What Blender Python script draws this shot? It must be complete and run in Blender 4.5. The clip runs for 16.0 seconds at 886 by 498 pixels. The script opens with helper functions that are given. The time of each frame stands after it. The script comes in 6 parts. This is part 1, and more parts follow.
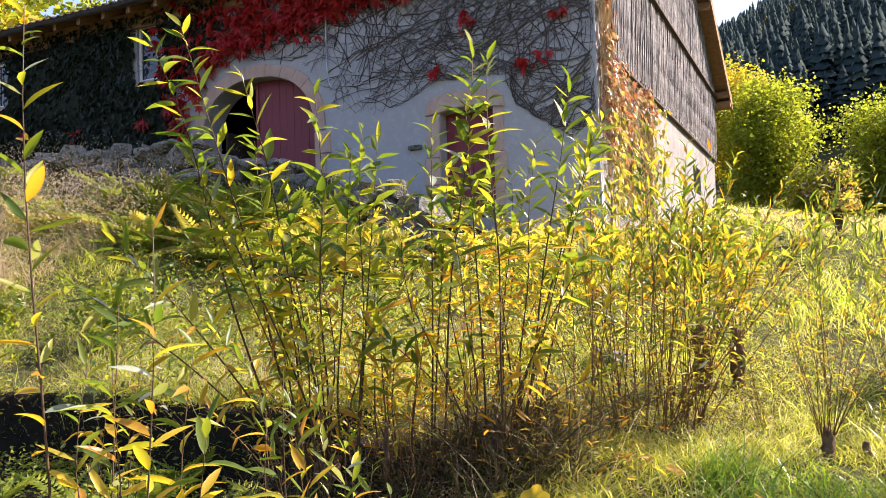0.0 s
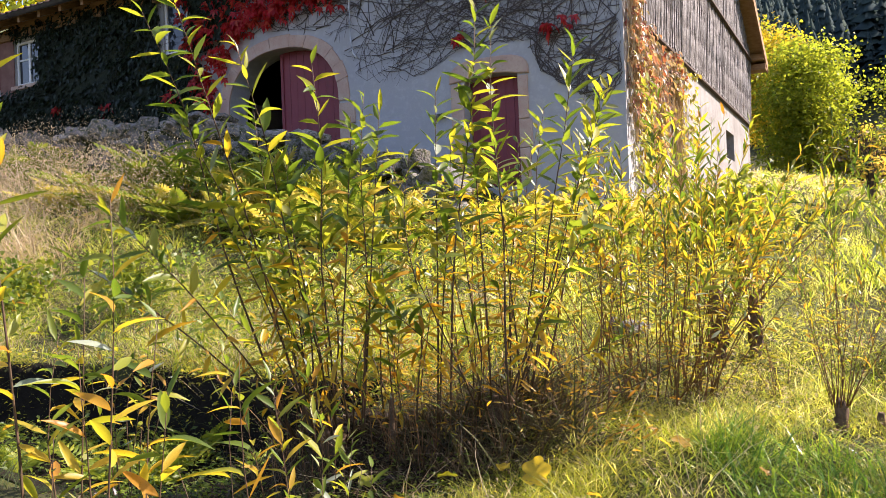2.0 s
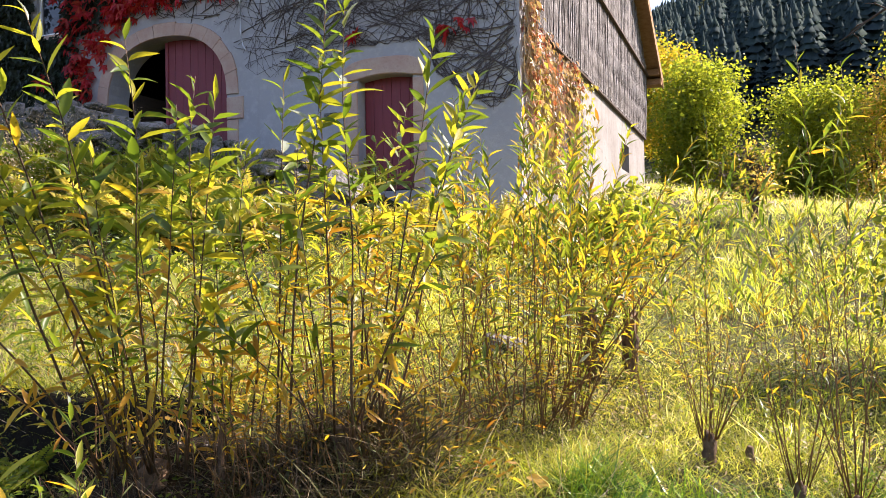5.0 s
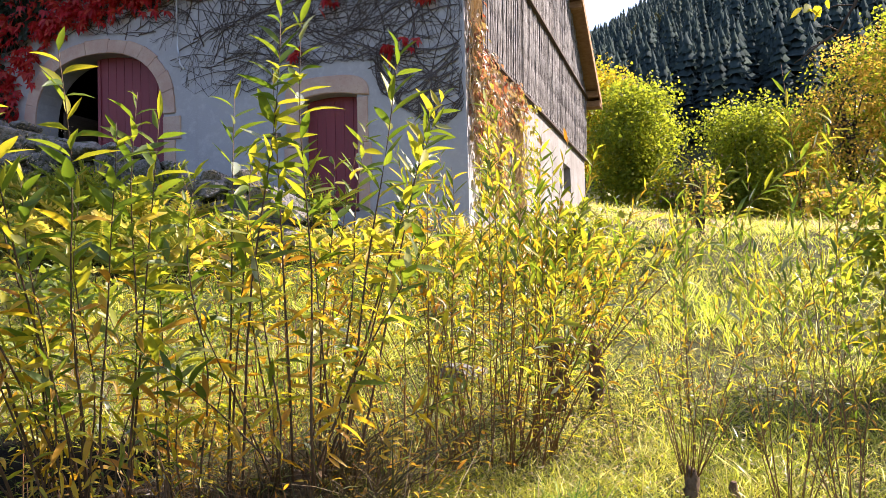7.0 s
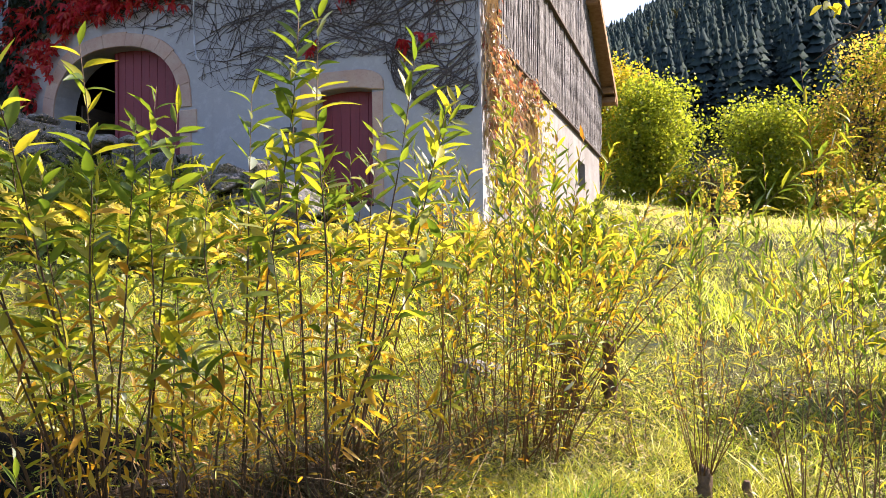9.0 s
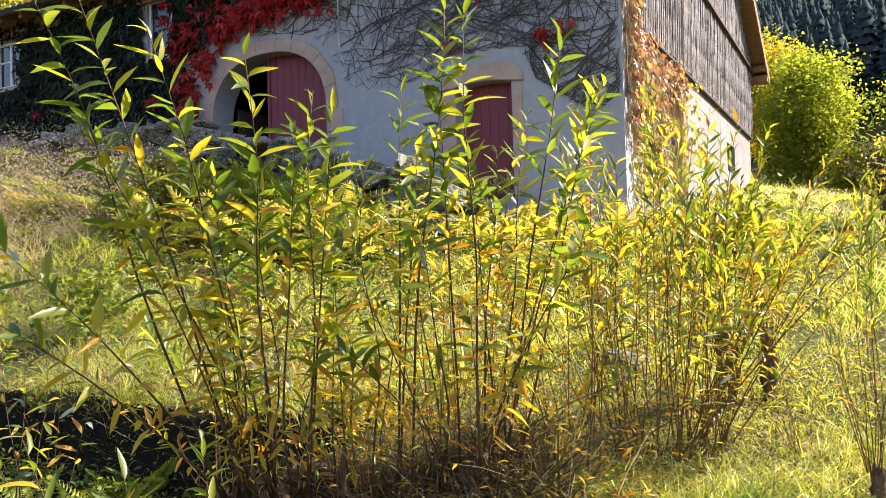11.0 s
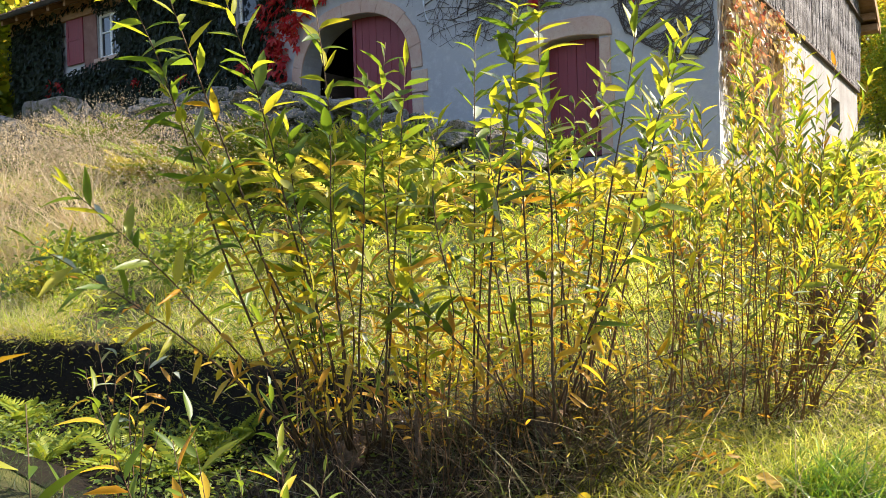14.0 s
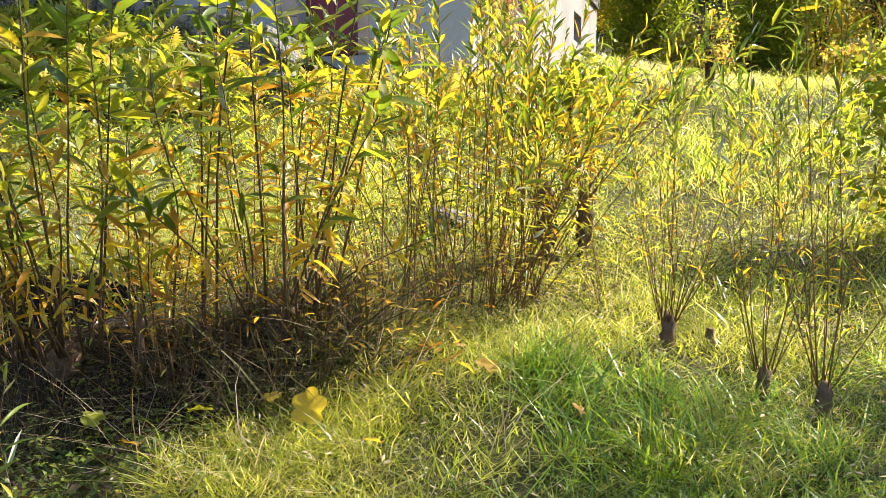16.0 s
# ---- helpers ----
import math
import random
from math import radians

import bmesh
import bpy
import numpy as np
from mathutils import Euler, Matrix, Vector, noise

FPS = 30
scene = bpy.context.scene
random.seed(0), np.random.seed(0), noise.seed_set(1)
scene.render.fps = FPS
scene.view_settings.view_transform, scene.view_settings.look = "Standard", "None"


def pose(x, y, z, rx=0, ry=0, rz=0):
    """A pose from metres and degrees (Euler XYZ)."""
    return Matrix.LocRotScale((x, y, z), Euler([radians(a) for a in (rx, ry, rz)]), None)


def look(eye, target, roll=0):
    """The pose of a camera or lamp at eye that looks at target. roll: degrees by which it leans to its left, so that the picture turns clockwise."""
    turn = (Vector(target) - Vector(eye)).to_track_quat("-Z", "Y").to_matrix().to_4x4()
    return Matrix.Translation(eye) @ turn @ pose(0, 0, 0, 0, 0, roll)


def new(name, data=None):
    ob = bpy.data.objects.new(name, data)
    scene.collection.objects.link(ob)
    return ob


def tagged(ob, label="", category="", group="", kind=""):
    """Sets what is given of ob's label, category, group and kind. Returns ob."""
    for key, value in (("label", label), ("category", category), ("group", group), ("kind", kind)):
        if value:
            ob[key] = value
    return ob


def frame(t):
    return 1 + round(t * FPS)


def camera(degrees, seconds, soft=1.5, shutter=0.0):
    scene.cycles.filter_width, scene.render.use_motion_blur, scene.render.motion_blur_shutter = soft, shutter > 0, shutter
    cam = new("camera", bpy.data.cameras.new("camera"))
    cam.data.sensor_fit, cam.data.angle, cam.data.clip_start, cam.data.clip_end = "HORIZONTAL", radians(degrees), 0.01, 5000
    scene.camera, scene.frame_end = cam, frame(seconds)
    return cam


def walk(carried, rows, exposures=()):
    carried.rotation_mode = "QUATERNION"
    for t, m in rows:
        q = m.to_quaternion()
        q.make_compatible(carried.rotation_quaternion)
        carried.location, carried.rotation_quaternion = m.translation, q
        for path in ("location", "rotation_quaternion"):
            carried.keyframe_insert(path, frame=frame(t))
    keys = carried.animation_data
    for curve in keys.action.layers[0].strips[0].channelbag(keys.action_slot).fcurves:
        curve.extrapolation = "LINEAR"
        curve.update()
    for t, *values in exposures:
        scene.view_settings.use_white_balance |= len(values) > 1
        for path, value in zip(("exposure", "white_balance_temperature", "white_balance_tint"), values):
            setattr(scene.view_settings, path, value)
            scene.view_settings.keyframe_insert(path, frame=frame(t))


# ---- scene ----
cam = camera(57.66, 16.0, 0.5)
walk(cam, [
    (0, pose(2.867, -13.028, 1.451, 92.84, 1.84, 25.70)),
    (0.5, pose(2.871, -13.049, 1.454, 92.76, 2.20, 27.01)),
    (1, pose(2.893, -13.030, 1.458, 92.54, 2.57, 27.71)),
    (1.5, pose(2.926, -12.979, 1.449, 91.98, 2.62, 28.31)),
    (2, pose(2.975, -12.913, 1.449, 90.76, 2.28, 28.11)),
    (2.5, pose(3.050, -12.878, 1.449, 90.31, 1.94, 27.70)),
    (3, pose(3.147, -12.873, 1.446, 90.17, 1.45, 25.82)),
    (3.5, pose(3.191, -12.833, 1.440, 90.12, 0.86, 23.97)),
    (6, pose(2.863, -12.256, 1.527, 91.45, 1.56, 19.49)),
    (6.5, pose(2.824, -12.262, 1.533, 91.81, 1.62, 18.02)),
    (7, pose(2.845, -12.253, 1.527, 92.15, 1.59, 17.07)),
    (7.5, pose(2.857, -12.255, 1.523, 92.18, 1.20, 16.62)),
    (8, pose(2.849, -12.259, 1.525, 92.00, 0.92, 16.61)),
    (10.5, pose(2.831, -12.287, 1.533, 91.55, 1.68, 24.45)),
    (11, pose(2.821, -12.304, 1.533, 91.43, 1.69, 27.95)),
    (11.5, pose(2.819, -12.314, 1.538, 91.41, 1.72, 31.00)),
    (12, pose(2.821, -12.303, 1.534, 91.22, 1.77, 32.26)),
    (12.5, pose(2.820, -12.282, 1.526, 91.18, 1.76, 33.36)),
    (13, pose(2.824, -12.277, 1.530, 90.77, 1.78, 33.85)),
    (13.5, pose(2.825, -12.248, 1.509, 90.37, 1.68, 34.52)),
    (14, pose(2.846, -12.234, 1.496, 88.96, 1.71, 34.22)),
    (14.5, pose(2.844, -12.199, 1.487, 85.69, 0.78, 31.32)),
    (15, pose(2.875, -12.164, 1.470, 83.32, 0.22, 26.04)),
    (15.5, pose(2.894, -12.119, 1.459, 82.29, -0.24, 20.50)),
    (16, pose(2.906, -12.100, 1.453, 81.81, 0.09, 17.51)),
], exposures=[(0, 1.47, 6500, 26), (8, 1.5, 6500, 25), (13, 1.57, 6500, 17), (16, 1.57, 6500, 14)])

# ---- light ----
SUN_TO = Vector((0.58, 0.47, 0.665)).normalized()   # towards the sun: over the meadow on the gable side, a little behind the front wall
SUN_ELEVATION = math.asin(SUN_TO.z)
world = bpy.data.worlds.new("world")
scene.world = world
world.use_nodes = True
_n = world.node_tree.nodes
sky = _n.new("ShaderNodeTexSky")
sky.sky_type, sky.sun_disc = "NISHITA", False
sky.sun_elevation = SUN_ELEVATION
sky.sun_rotation = math.atan2(SUN_TO.x, SUN_TO.y)
sky.dust_density, sky.air_density = 1.5, 1.0
_n["Background"].inputs["Strength"].default_value = 0.125
world.node_tree.links.new(sky.outputs[0], _n["Background"].inputs["Color"])
sun_data = bpy.data.lights.new("sun", "SUN")
sun_data.energy, sun_data.angle, sun_data.color = 5.0, radians(0.53), (1.0, 0.93, 0.80)
sun = new("sun", sun_data)
sun.matrix_world = look(SUN_TO * 50, (0, 0, 0))


# ---- materials ----
def material(name, base, rough=0.8, spec=0.3, vary=(), bump=(), metal=0.0, translucent=None, random_vary=None, island=None, mix=None):
    """vary: (scale, colour, low, high) noise layers mixed over the base; bump: (scale, depth) noise relief;
    translucent: (colour factor, weight); random_vary: colours blended by Object Info's Random; island: colours by Random Per Island."""
    m = bpy.data.materials.new(name)
    m.use_nodes = True
    nt = m.node_tree
    nodes, links = nt.nodes, nt.links
    bsdf = nodes["Principled BSDF"]
    bsdf.inputs["Roughness"].default_value = rough
    bsdf.inputs["Metallic"].default_value = metal
    bsdf.inputs["Specular IOR Level"].default_value = spec
    tc = nodes.new("ShaderNodeTexCoord")
    if random_vary or island:
        ramp = nodes.new("ShaderNodeValToRGB")
        cols = random_vary or island
        while len(ramp.color_ramp.elements) < len(cols):
            ramp.color_ramp.elements.new(0.5)
        for i, c in enumerate(cols):
            ramp.color_ramp.elements[i].position = i / (len(cols) - 1)
            ramp.color_ramp.elements[i].color = (*c, 1)
        if random_vary:
            src = nodes.new("ShaderNodeObjectInfo").outputs["Random"]
        else:
            src = nodes.new("ShaderNodeNewGeometry").outputs["Random Per Island"]
        links.new(src, ramp.inputs[0])
        colour = ramp.outputs[0]
    else:
        rgb = nodes.new("ShaderNodeRGB")
        rgb.outputs[0].default_value = (*base, 1)
        colour = rgb.outputs[0]
    for scale, c, low, high in vary:
        tex = nodes.new("ShaderNodeTexNoise")
        if isinstance(scale, tuple):
            mp = nodes.new("ShaderNodeMapping")
            mp.inputs["Scale"].default_value = scale
            links.new(tc.outputs["Object"], mp.inputs[0])
            links.new(mp.outputs[0], tex.inputs["Vector"])
            tex.inputs["Scale"].default_value = 1
        else:
            links.new(tc.outputs["Object"], tex.inputs["Vector"])
            tex.inputs["Scale"].default_value = scale
        tex.inputs["Detail"].default_value = 6
        tex.inputs["Roughness"].default_value = 0.65
        mr = nodes.new("ShaderNodeMapRange")
        mr.inputs["From Min"].default_value, mr.inputs["From Max"].default_value = low, high
        links.new(tex.outputs["Fac"], mr.inputs["Value"])
        mx = nodes.new("ShaderNodeMix")
        mx.data_type = "RGBA"
        links.new(mr.outputs[0], mx.inputs[0])
        links.new(colour, mx.inputs[6])
        mx.inputs[7].default_value = (*c, 1)
        colour = mx.outputs[2]
    links.new(colour, bsdf.inputs["Base Color"])
    if bump:
        scale, depth = bump
        tex = nodes.new("ShaderNodeTexNoise")
        if isinstance(scale, tuple):
            mp = nodes.new("ShaderNodeMapping")
            mp.inputs["Scale"].default_value = scale
            links.new(tc.outputs["Object"], mp.inputs[0])
            links.new(mp.outputs[0], tex.inputs["Vector"])
            tex.inputs["Scale"].default_value = 1
        else:
            links.new(tc.outputs["Object"], tex.inputs["Vector"])
            tex.inputs["Scale"].default_value = scale
        tex.inputs["Detail"].default_value = 6
        bp = nodes.new("ShaderNodeBump")
        bp.inputs["Distance"].default_value = depth
        bp.inputs["Strength"].default_value = 0.8
        links.new(tex.outputs["Fac"], bp.inputs["Height"])
        links.new(bp.outputs[0], bsdf.inputs["Normal"])
    if translucent:
        tint, weight = translucent
        tr = nodes.new("ShaderNodeBsdfTranslucent")
        mul = nodes.new("ShaderNodeMix")
        mul.data_type, mul.blend_type = "RGBA", "MULTIPLY"
        mul.inputs[0].default_value = 1
        links.new(colour, mul.inputs[6])
        mul.inputs[7].default_value = (*tint, 1)
        links.new(mul.outputs[2], tr.inputs[0])
        sh = nodes.new("ShaderNodeMixShader")
        sh.inputs[0].default_value = weight
        links.new(bsdf.outputs[0], sh.inputs[1])
        links.new(tr.outputs[0], sh.inputs[2])
        links.new(sh.outputs[0], nodes["Material Output"].inputs["Surface"])
    return m


M = {}
M["soil"] = material("soil", (0.05, 0.05, 0.02), 0.95, 0.1, vary=[(1.2, (0.085, 0.085, 0.025), 0.45, 0.65), (14, (0.035, 0.028, 0.016), 0.5, 0.7)], bump=(22, 0.04))
M["plaster"] = material("plaster", (0.385, 0.38, 0.38), 0.9, vary=[(0.7, (0.34, 0.335, 0.33), 0.45, 0.75), (9, (0.48, 0.475, 0.465), 0.5, 0.8), ((3, 3, 0.5), (0.33, 0.32, 0.30), 0.6, 0.85)], bump=(40, 0.006))
M["plaster_gable"] = material("plaster_gable", (0.29, 0.28, 0.26), 0.92, vary=[(0.8, (0.20, 0.185, 0.165), 0.42, 0.68), (7, (0.14, 0.125, 0.105), 0.55, 0.8), ((4, 4, 0.6), (0.17, 0.155, 0.135), 0.5, 0.8)], bump=(30, 0.01))
M["sandstone"] = material("sandstone", (0.47, 0.31, 0.24), 0.9, vary=[(3, (0.54, 0.42, 0.33), 0.4, 0.7), (30, (0.34, 0.22, 0.18), 0.55, 0.8)], bump=(60, 0.006))
M["red_sandstone"] = material("red_sandstone", (0.2, 0.10, 0.08), 0.9, vary=[(4, (0.27, 0.15, 0.12), 0.4, 0.7)], bump=(50, 0.005))
M["red_paint"] = material("red_paint", (0.215, 0.032, 0.042), 0.55, 0.4, vary=[((18, 18, 1.2), (0.16, 0.03, 0.035), 0.5, 0.75), (2, (0.26, 0.06, 0.06), 0.55, 0.8)], bump=((40, 40, 2), 0.003))
M["white_paint"] = material("white_paint", (0.78, 0.78, 0.76), 0.5, vary=[(12, (0.6, 0.6, 0.57), 0.55, 0.8)])
# Near-black on every inner surface, painting in the gloom of the barn.
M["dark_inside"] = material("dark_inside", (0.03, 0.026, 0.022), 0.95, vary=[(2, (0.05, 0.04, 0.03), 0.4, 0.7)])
M["grey_wood"] = material("grey_wood", (0.33, 0.30, 0.26), 0.85, vary=[((30, 30, 1.2), (0.08, 0.065, 0.055), 0.48, 0.66), ((55, 55, 6), (0.05, 0.042, 0.036), 0.50, 0.58), ((80, 80, 10), (0.46, 0.44, 0.41), 0.58, 0.66)], bump=((60, 60, 3), 0.004), random_vary=[(0.13, 0.12, 0.112), (0.22, 0.207, 0.195), (0.31, 0.295, 0.28), (0.17, 0.155, 0.14), (0.36, 0.345, 0.325), (0.25, 0.235, 0.22)])
M["shingle_wood"] = material("shingle_wood", (0.33, 0.30, 0.26), 0.85, vary=[((40, 40, 1.5), (0.17, 0.145, 0.12), 0.5, 0.75), ((55, 55, 6), (0.05, 0.042, 0.036), 0.50, 0.58), ((80, 80, 10), (0.46, 0.44, 0.41), 0.58, 0.66)], bump=((60, 60, 3), 0.004), island=[(0.13, 0.12, 0.112), (0.22, 0.207, 0.195), (0.31, 0.295, 0.28), (0.17, 0.155, 0.14), (0.36, 0.345, 0.325), (0.25, 0.235, 0.22)])
M["beam_wood"] = material("beam_wood", (0.34, 0.20, 0.10), 0.8, vary=[((6, 1.5, 20), (0.24, 0.13, 0.06), 0.4, 0.65)], bump=((8, 2, 40), 0.004))
M["dark_wood"] = material("dark_wood", (0.10, 0.07, 0.05), 0.85, vary=[((30, 2, 30), (0.06, 0.045, 0.035), 0.4, 0.7)])
M["roof_tile"] = material("roof_tile", (0.2, 0.11, 0.08), 0.85, vary=[(6, (0.13, 0.09, 0.075), 0.45, 0.7), (40, (0.24, 0.17, 0.13), 0.6, 0.8)], bump=(50, 0.004), random_vary=[(0.17, 0.10, 0.08), (0.24, 0.14, 0.10), (0.15, 0.11, 0.09), (0.28, 0.18, 0.13)])
M["zinc"] = material("zinc", (0.32, 0.33, 0.34), 0.45, 0.5, vary=[(5, (0.22, 0.22, 0.23), 0.45, 0.7)], metal=0.7)
M["stone"] = material("stone", (0.24, 0.22, 0.20), 0.95, vary=[(4, (0.2, 0.185, 0.165), 0.4, 0.7), (7, (0.075, 0.085, 0.035), 0.48, 0.6), (35, (0.08, 0.075, 0.07), 0.5, 0.75)], bump=(14, 0.07), random_vary=[(0.16, 0.15, 0.14), (0.27, 0.245, 0.215), (0.20, 0.19, 0.18), (0.38, 0.335, 0.285)])
M["glass"] = material("glass", (0.02, 0.025, 0.03), 0.05, 0.6)
M["cable"] = material("cable", (0.62, 0.64, 0.66), 0.5)
M["bark"] = material("bark", (0.085, 0.06, 0.042), 0.9, vary=[((20, 20, 4), (0.045, 0.033, 0.025), 0.45, 0.7)], bump=((50, 50, 10), 0.006))
M["willow_bark"] = material("willow_bark", (0.10, 0.055, 0.028), 0.7, 0.35, vary=[((60, 60, 8), (0.055, 0.04, 0.018), 0.4, 0.7)], bump=((120, 120, 12), 0.0015))
M["stump_wood"] = material("stump_wood", (0.15, 0.095, 0.055), 0.95, vary=[(25, (0.04, 0.028, 0.02), 0.45, 0.7), (9, (0.14, 0.09, 0.05), 0.6, 0.8)], bump=(40, 0.02))
M["osier_bark"] = material("osier_bark", (0.20, 0.10, 0.035), 0.65, 0.35, vary=[((60, 60, 8), (0.12, 0.06, 0.025), 0.4, 0.7)], bump=((120, 120, 12), 0.0015))
# Near-black, so the ditch's deep shade is put into the colour.
M["ditch_shade"] = material("ditch_shade", (0.012, 0.010, 0.008), 1.0, 0.05, vary=[(6, (0.02, 0.016, 0.01), 0.45, 0.7)], bump=(18, 0.03))
# Leaf mould, darkened further to hold the shade under the willows.
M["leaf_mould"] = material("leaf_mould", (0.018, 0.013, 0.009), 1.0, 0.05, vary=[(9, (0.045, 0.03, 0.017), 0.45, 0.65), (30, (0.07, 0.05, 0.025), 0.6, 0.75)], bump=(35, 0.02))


# ---- building helpers ----
def obj(name, bm, mat, parent=None, label="", smooth=False):
    me = bpy.data.meshes.new(name)
    bm.to_mesh(me)
    bm.free()
    me.materials.append(mat)
    if smooth:
        me.polygons.foreach_set("use_smooth", [True] * len(me.polygons))
    ob = new(name, me)
    ob.parent = parent
    if label:
        ob["label"] = label
    return ob


def part(name, bm, mat, parent, label="", smooth=False):
    return obj(name, bm, mat, parent, label, smooth)


def shared(name, me, m, parent=None):
    ob = new(name, me)
    ob.parent = parent
    ob.matrix_local = m
    return ob


def mesh_of(name, verts, faces, mat, smooth=False):
    me = bpy.data.meshes.new(name)
    me.from_pydata(verts, [], faces)
    me.materials.append(mat)
    if smooth:
        me.polygons.foreach_set("use_smooth", [True] * len(me.polygons))
    return me


def array_mesh(name, verts, corners, mat, smooth=False):
    """A mesh from arrays: verts (n, 3) and faces (m, k) of one corner count."""
    me = bpy.data.meshes.new(name)
    m, k = corners.shape
    me.vertices.add(len(verts))
    me.vertices.foreach_set("co", np.asarray(verts, dtype=np.float32).ravel())
    me.loops.add(m * k)
    me.loops.foreach_set("vertex_index", corners.astype(np.int32).ravel())
    me.polygons.add(m)
    me.polygons.foreach_set("loop_start", np.arange(0, m * k, k, dtype=np.int32))
    if smooth:
        me.polygons.foreach_set("use_smooth", np.ones(m, dtype=bool))
    me.update()
    me.materials.append(mat)
    return me


def box(bm, x0, x1, y0, y1, z0, z1, bevel=0.0):
    vs = [bm.verts.new(p) for p in ((x0, y0, z0), (x1, y0, z0), (x1, y1, z0), (x0, y1, z0), (x0, y0, z1), (x1, y0, z1), (x1, y1, z1), (x0, y1, z1))]
    fs = [bm.faces.new([vs[i] for i in q]) for q in ((3, 2, 1, 0), (4, 5, 6, 7), (0, 1, 5, 4), (1, 2, 6, 5), (2, 3, 7, 6), (3, 0, 4, 7))]
    if bevel:
        bmesh.ops.bevel(bm, geom=list({e for f in fs for e in f.edges}), offset=bevel, segments=1, affect="EDGES")
    return vs


def thing(name, label, category, at=(0, 0, 0), group="", kind=""):
    e = new(name)
    e.location = at
    e.empty_display_size = 0.1
    return tagged(e, label, category, group, kind)


def tube(bm, pts, radii, sides=5):
    """A tapering tube along pts."""
    pts = [Vector(p) for p in pts]
    rings = []
    for i, p in enumerate(pts):
        d = (pts[min(i + 1, len(pts) - 1)] - pts[max(i - 1, 0)]).normalized()
        a = d.orthogonal().normalized()
        b = d.cross(a)
        rings.append([bm.verts.new(p + (a * math.cos(t) + b * math.sin(t)) * radii[i]) for t in (2 * math.pi * k / sides for k in range(sides))])
    for r0, r1 in zip(rings, rings[1:]):
        best = min(range(sides), key=lambda s: (r0[0].co - r1[s].co).length)
        for k in range(sides):
            bm.faces.new((r0[k], r0[(k + 1) % sides], r1[(k + 1 + best) % sides], r1[(k + best) % sides]))
    bm.faces.new(rings[0][::-1])
    bm.faces.new(rings[-1])


# ---- ground ----
GY = [-700, -60, -16, -13, -8, -4, 0, 6, 12, 20, 40, 70]
GZ = [-20, -5, -0.45, 0.0, 0.675, 1.35, 2.15, 3.0, 3.55, 3.85, 4.3, 6.0]


def ground_np(x, y):
    z = np.interp(y, GY, GZ)
    z = z + 0.145 * np.clip(-x - 1.2, 0, 9) * np.clip((y + 8) / 3, 0, 1) * np.clip((40 - y) / 20, 0, 1)
    z = z + 0.05 * np.sin(x * 0.9 + 1.3) * np.sin(y * 0.8) + 0.02 * np.sin(x * 3.1) * np.sin(y * 2.7 + 1)
    # terrace in front of the house doors, held by the rubble wall
    t = np.clip((y + 2.3) / 0.5, 0, 1) * np.clip((-2.4 - x) / 0.8, 0, 1) * np.clip((1 - y), 0, 1)
    z = z * (1 - t) + np.maximum(z, 2.8) * t
    # spoil and soil banked against the foot of the rubble wall
    z = z + 0.5 * np.clip((y + 4.4) / 1.6, 0, 1) * np.clip((-x - 2.5) / 2.5, 0, 1) * np.clip((-2.2 - y) / 0.2, 0, 1)
    # ditch with a steep far bank
    d = np.clip((0.15 - x) / 0.5, 0, 1)
    w = y - (-8.95 + 0.12 * np.sin(x * 1.7))
    prof = np.where(w < 0, np.clip((w + 1.2) / 0.85, 0, 1), np.clip((0.62 - w) / 0.14, 0, 1))
    z = z - d * 0.55 * prof
    # the meadow falls away from the house beside the trees
    z = z - 0.2 * np.clip(x - 0.3, 0, 5.2) * np.clip((y + 1) / 11, 0, 1) * np.clip((70 - y) / 30, 0, 1)
    # low hump of old tussocks under the willows
    z = z + 0.2 * np.exp(-((x - 1.35) / 0.42) ** 2 - ((y + 9.12) / 0.27) ** 2) + 0.14 * np.exp(-((x - 0.5) / 0.4) ** 2 - ((y + 9.35) / 0.25) ** 2)
    # valley side far behind
    dist = np.hypot(x - 3, y + 12)
    bearing = np.degrees(np.arctan2(x - 3, y + 12))
    g = np.interp(bearing, [-180, -100, -40, -12, -5, 5, 20, 60, 120, 180], [0.1, 0.25, 0.30, 0.29, 0.335, 0.43, 0.50, 0.45, 0.2, 0.1])
    hill = g * np.clip(dist - 120, 0, 520) + 6.0 * np.sin(x * 0.013 + 0.5) * np.clip((dist - 160) / 200, 0, 1)
    return z + hill


def ground_z(x, y):
    return float(ground_np(np.array([float(x)]), np.array([float(y)]))[0])


def spread(fine0, fine1, step, far):
    inner = np.arange(fine0, fine1 + step / 2, step)
    out, d, p = [], step, 0.0
    while p < far:
        d *= 1.22
        p += d
        out.append(p)
    out = np.array(out)
    return np.concatenate([(fine0 - out)[::-1], inner, fine1 + out])


GXS, GYS = spread(-7, 6, 0.12, 1500), spread(-11.5, -5, 0.05, 1500)
_gx, _gy = np.meshgrid(GXS, GYS)
_gv = np.stack([_gx.ravel(), _gy.ravel(), ground_np(_gx.ravel(), _gy.ravel())], 1)
_w = len(GXS)
_i = (np.arange(len(GYS) - 1)[:, None] * _w + np.arange(_w - 1)[None, :]).ravel()
ground = new("ground", array_mesh("ground", _gv, np.stack([_i, _i + 1, _i + _w + 1, _i + _w], 1), M["soil"], True))
tagged(ground, "sloping meadow ground with a shaded ditch", "ground", kind="structure")


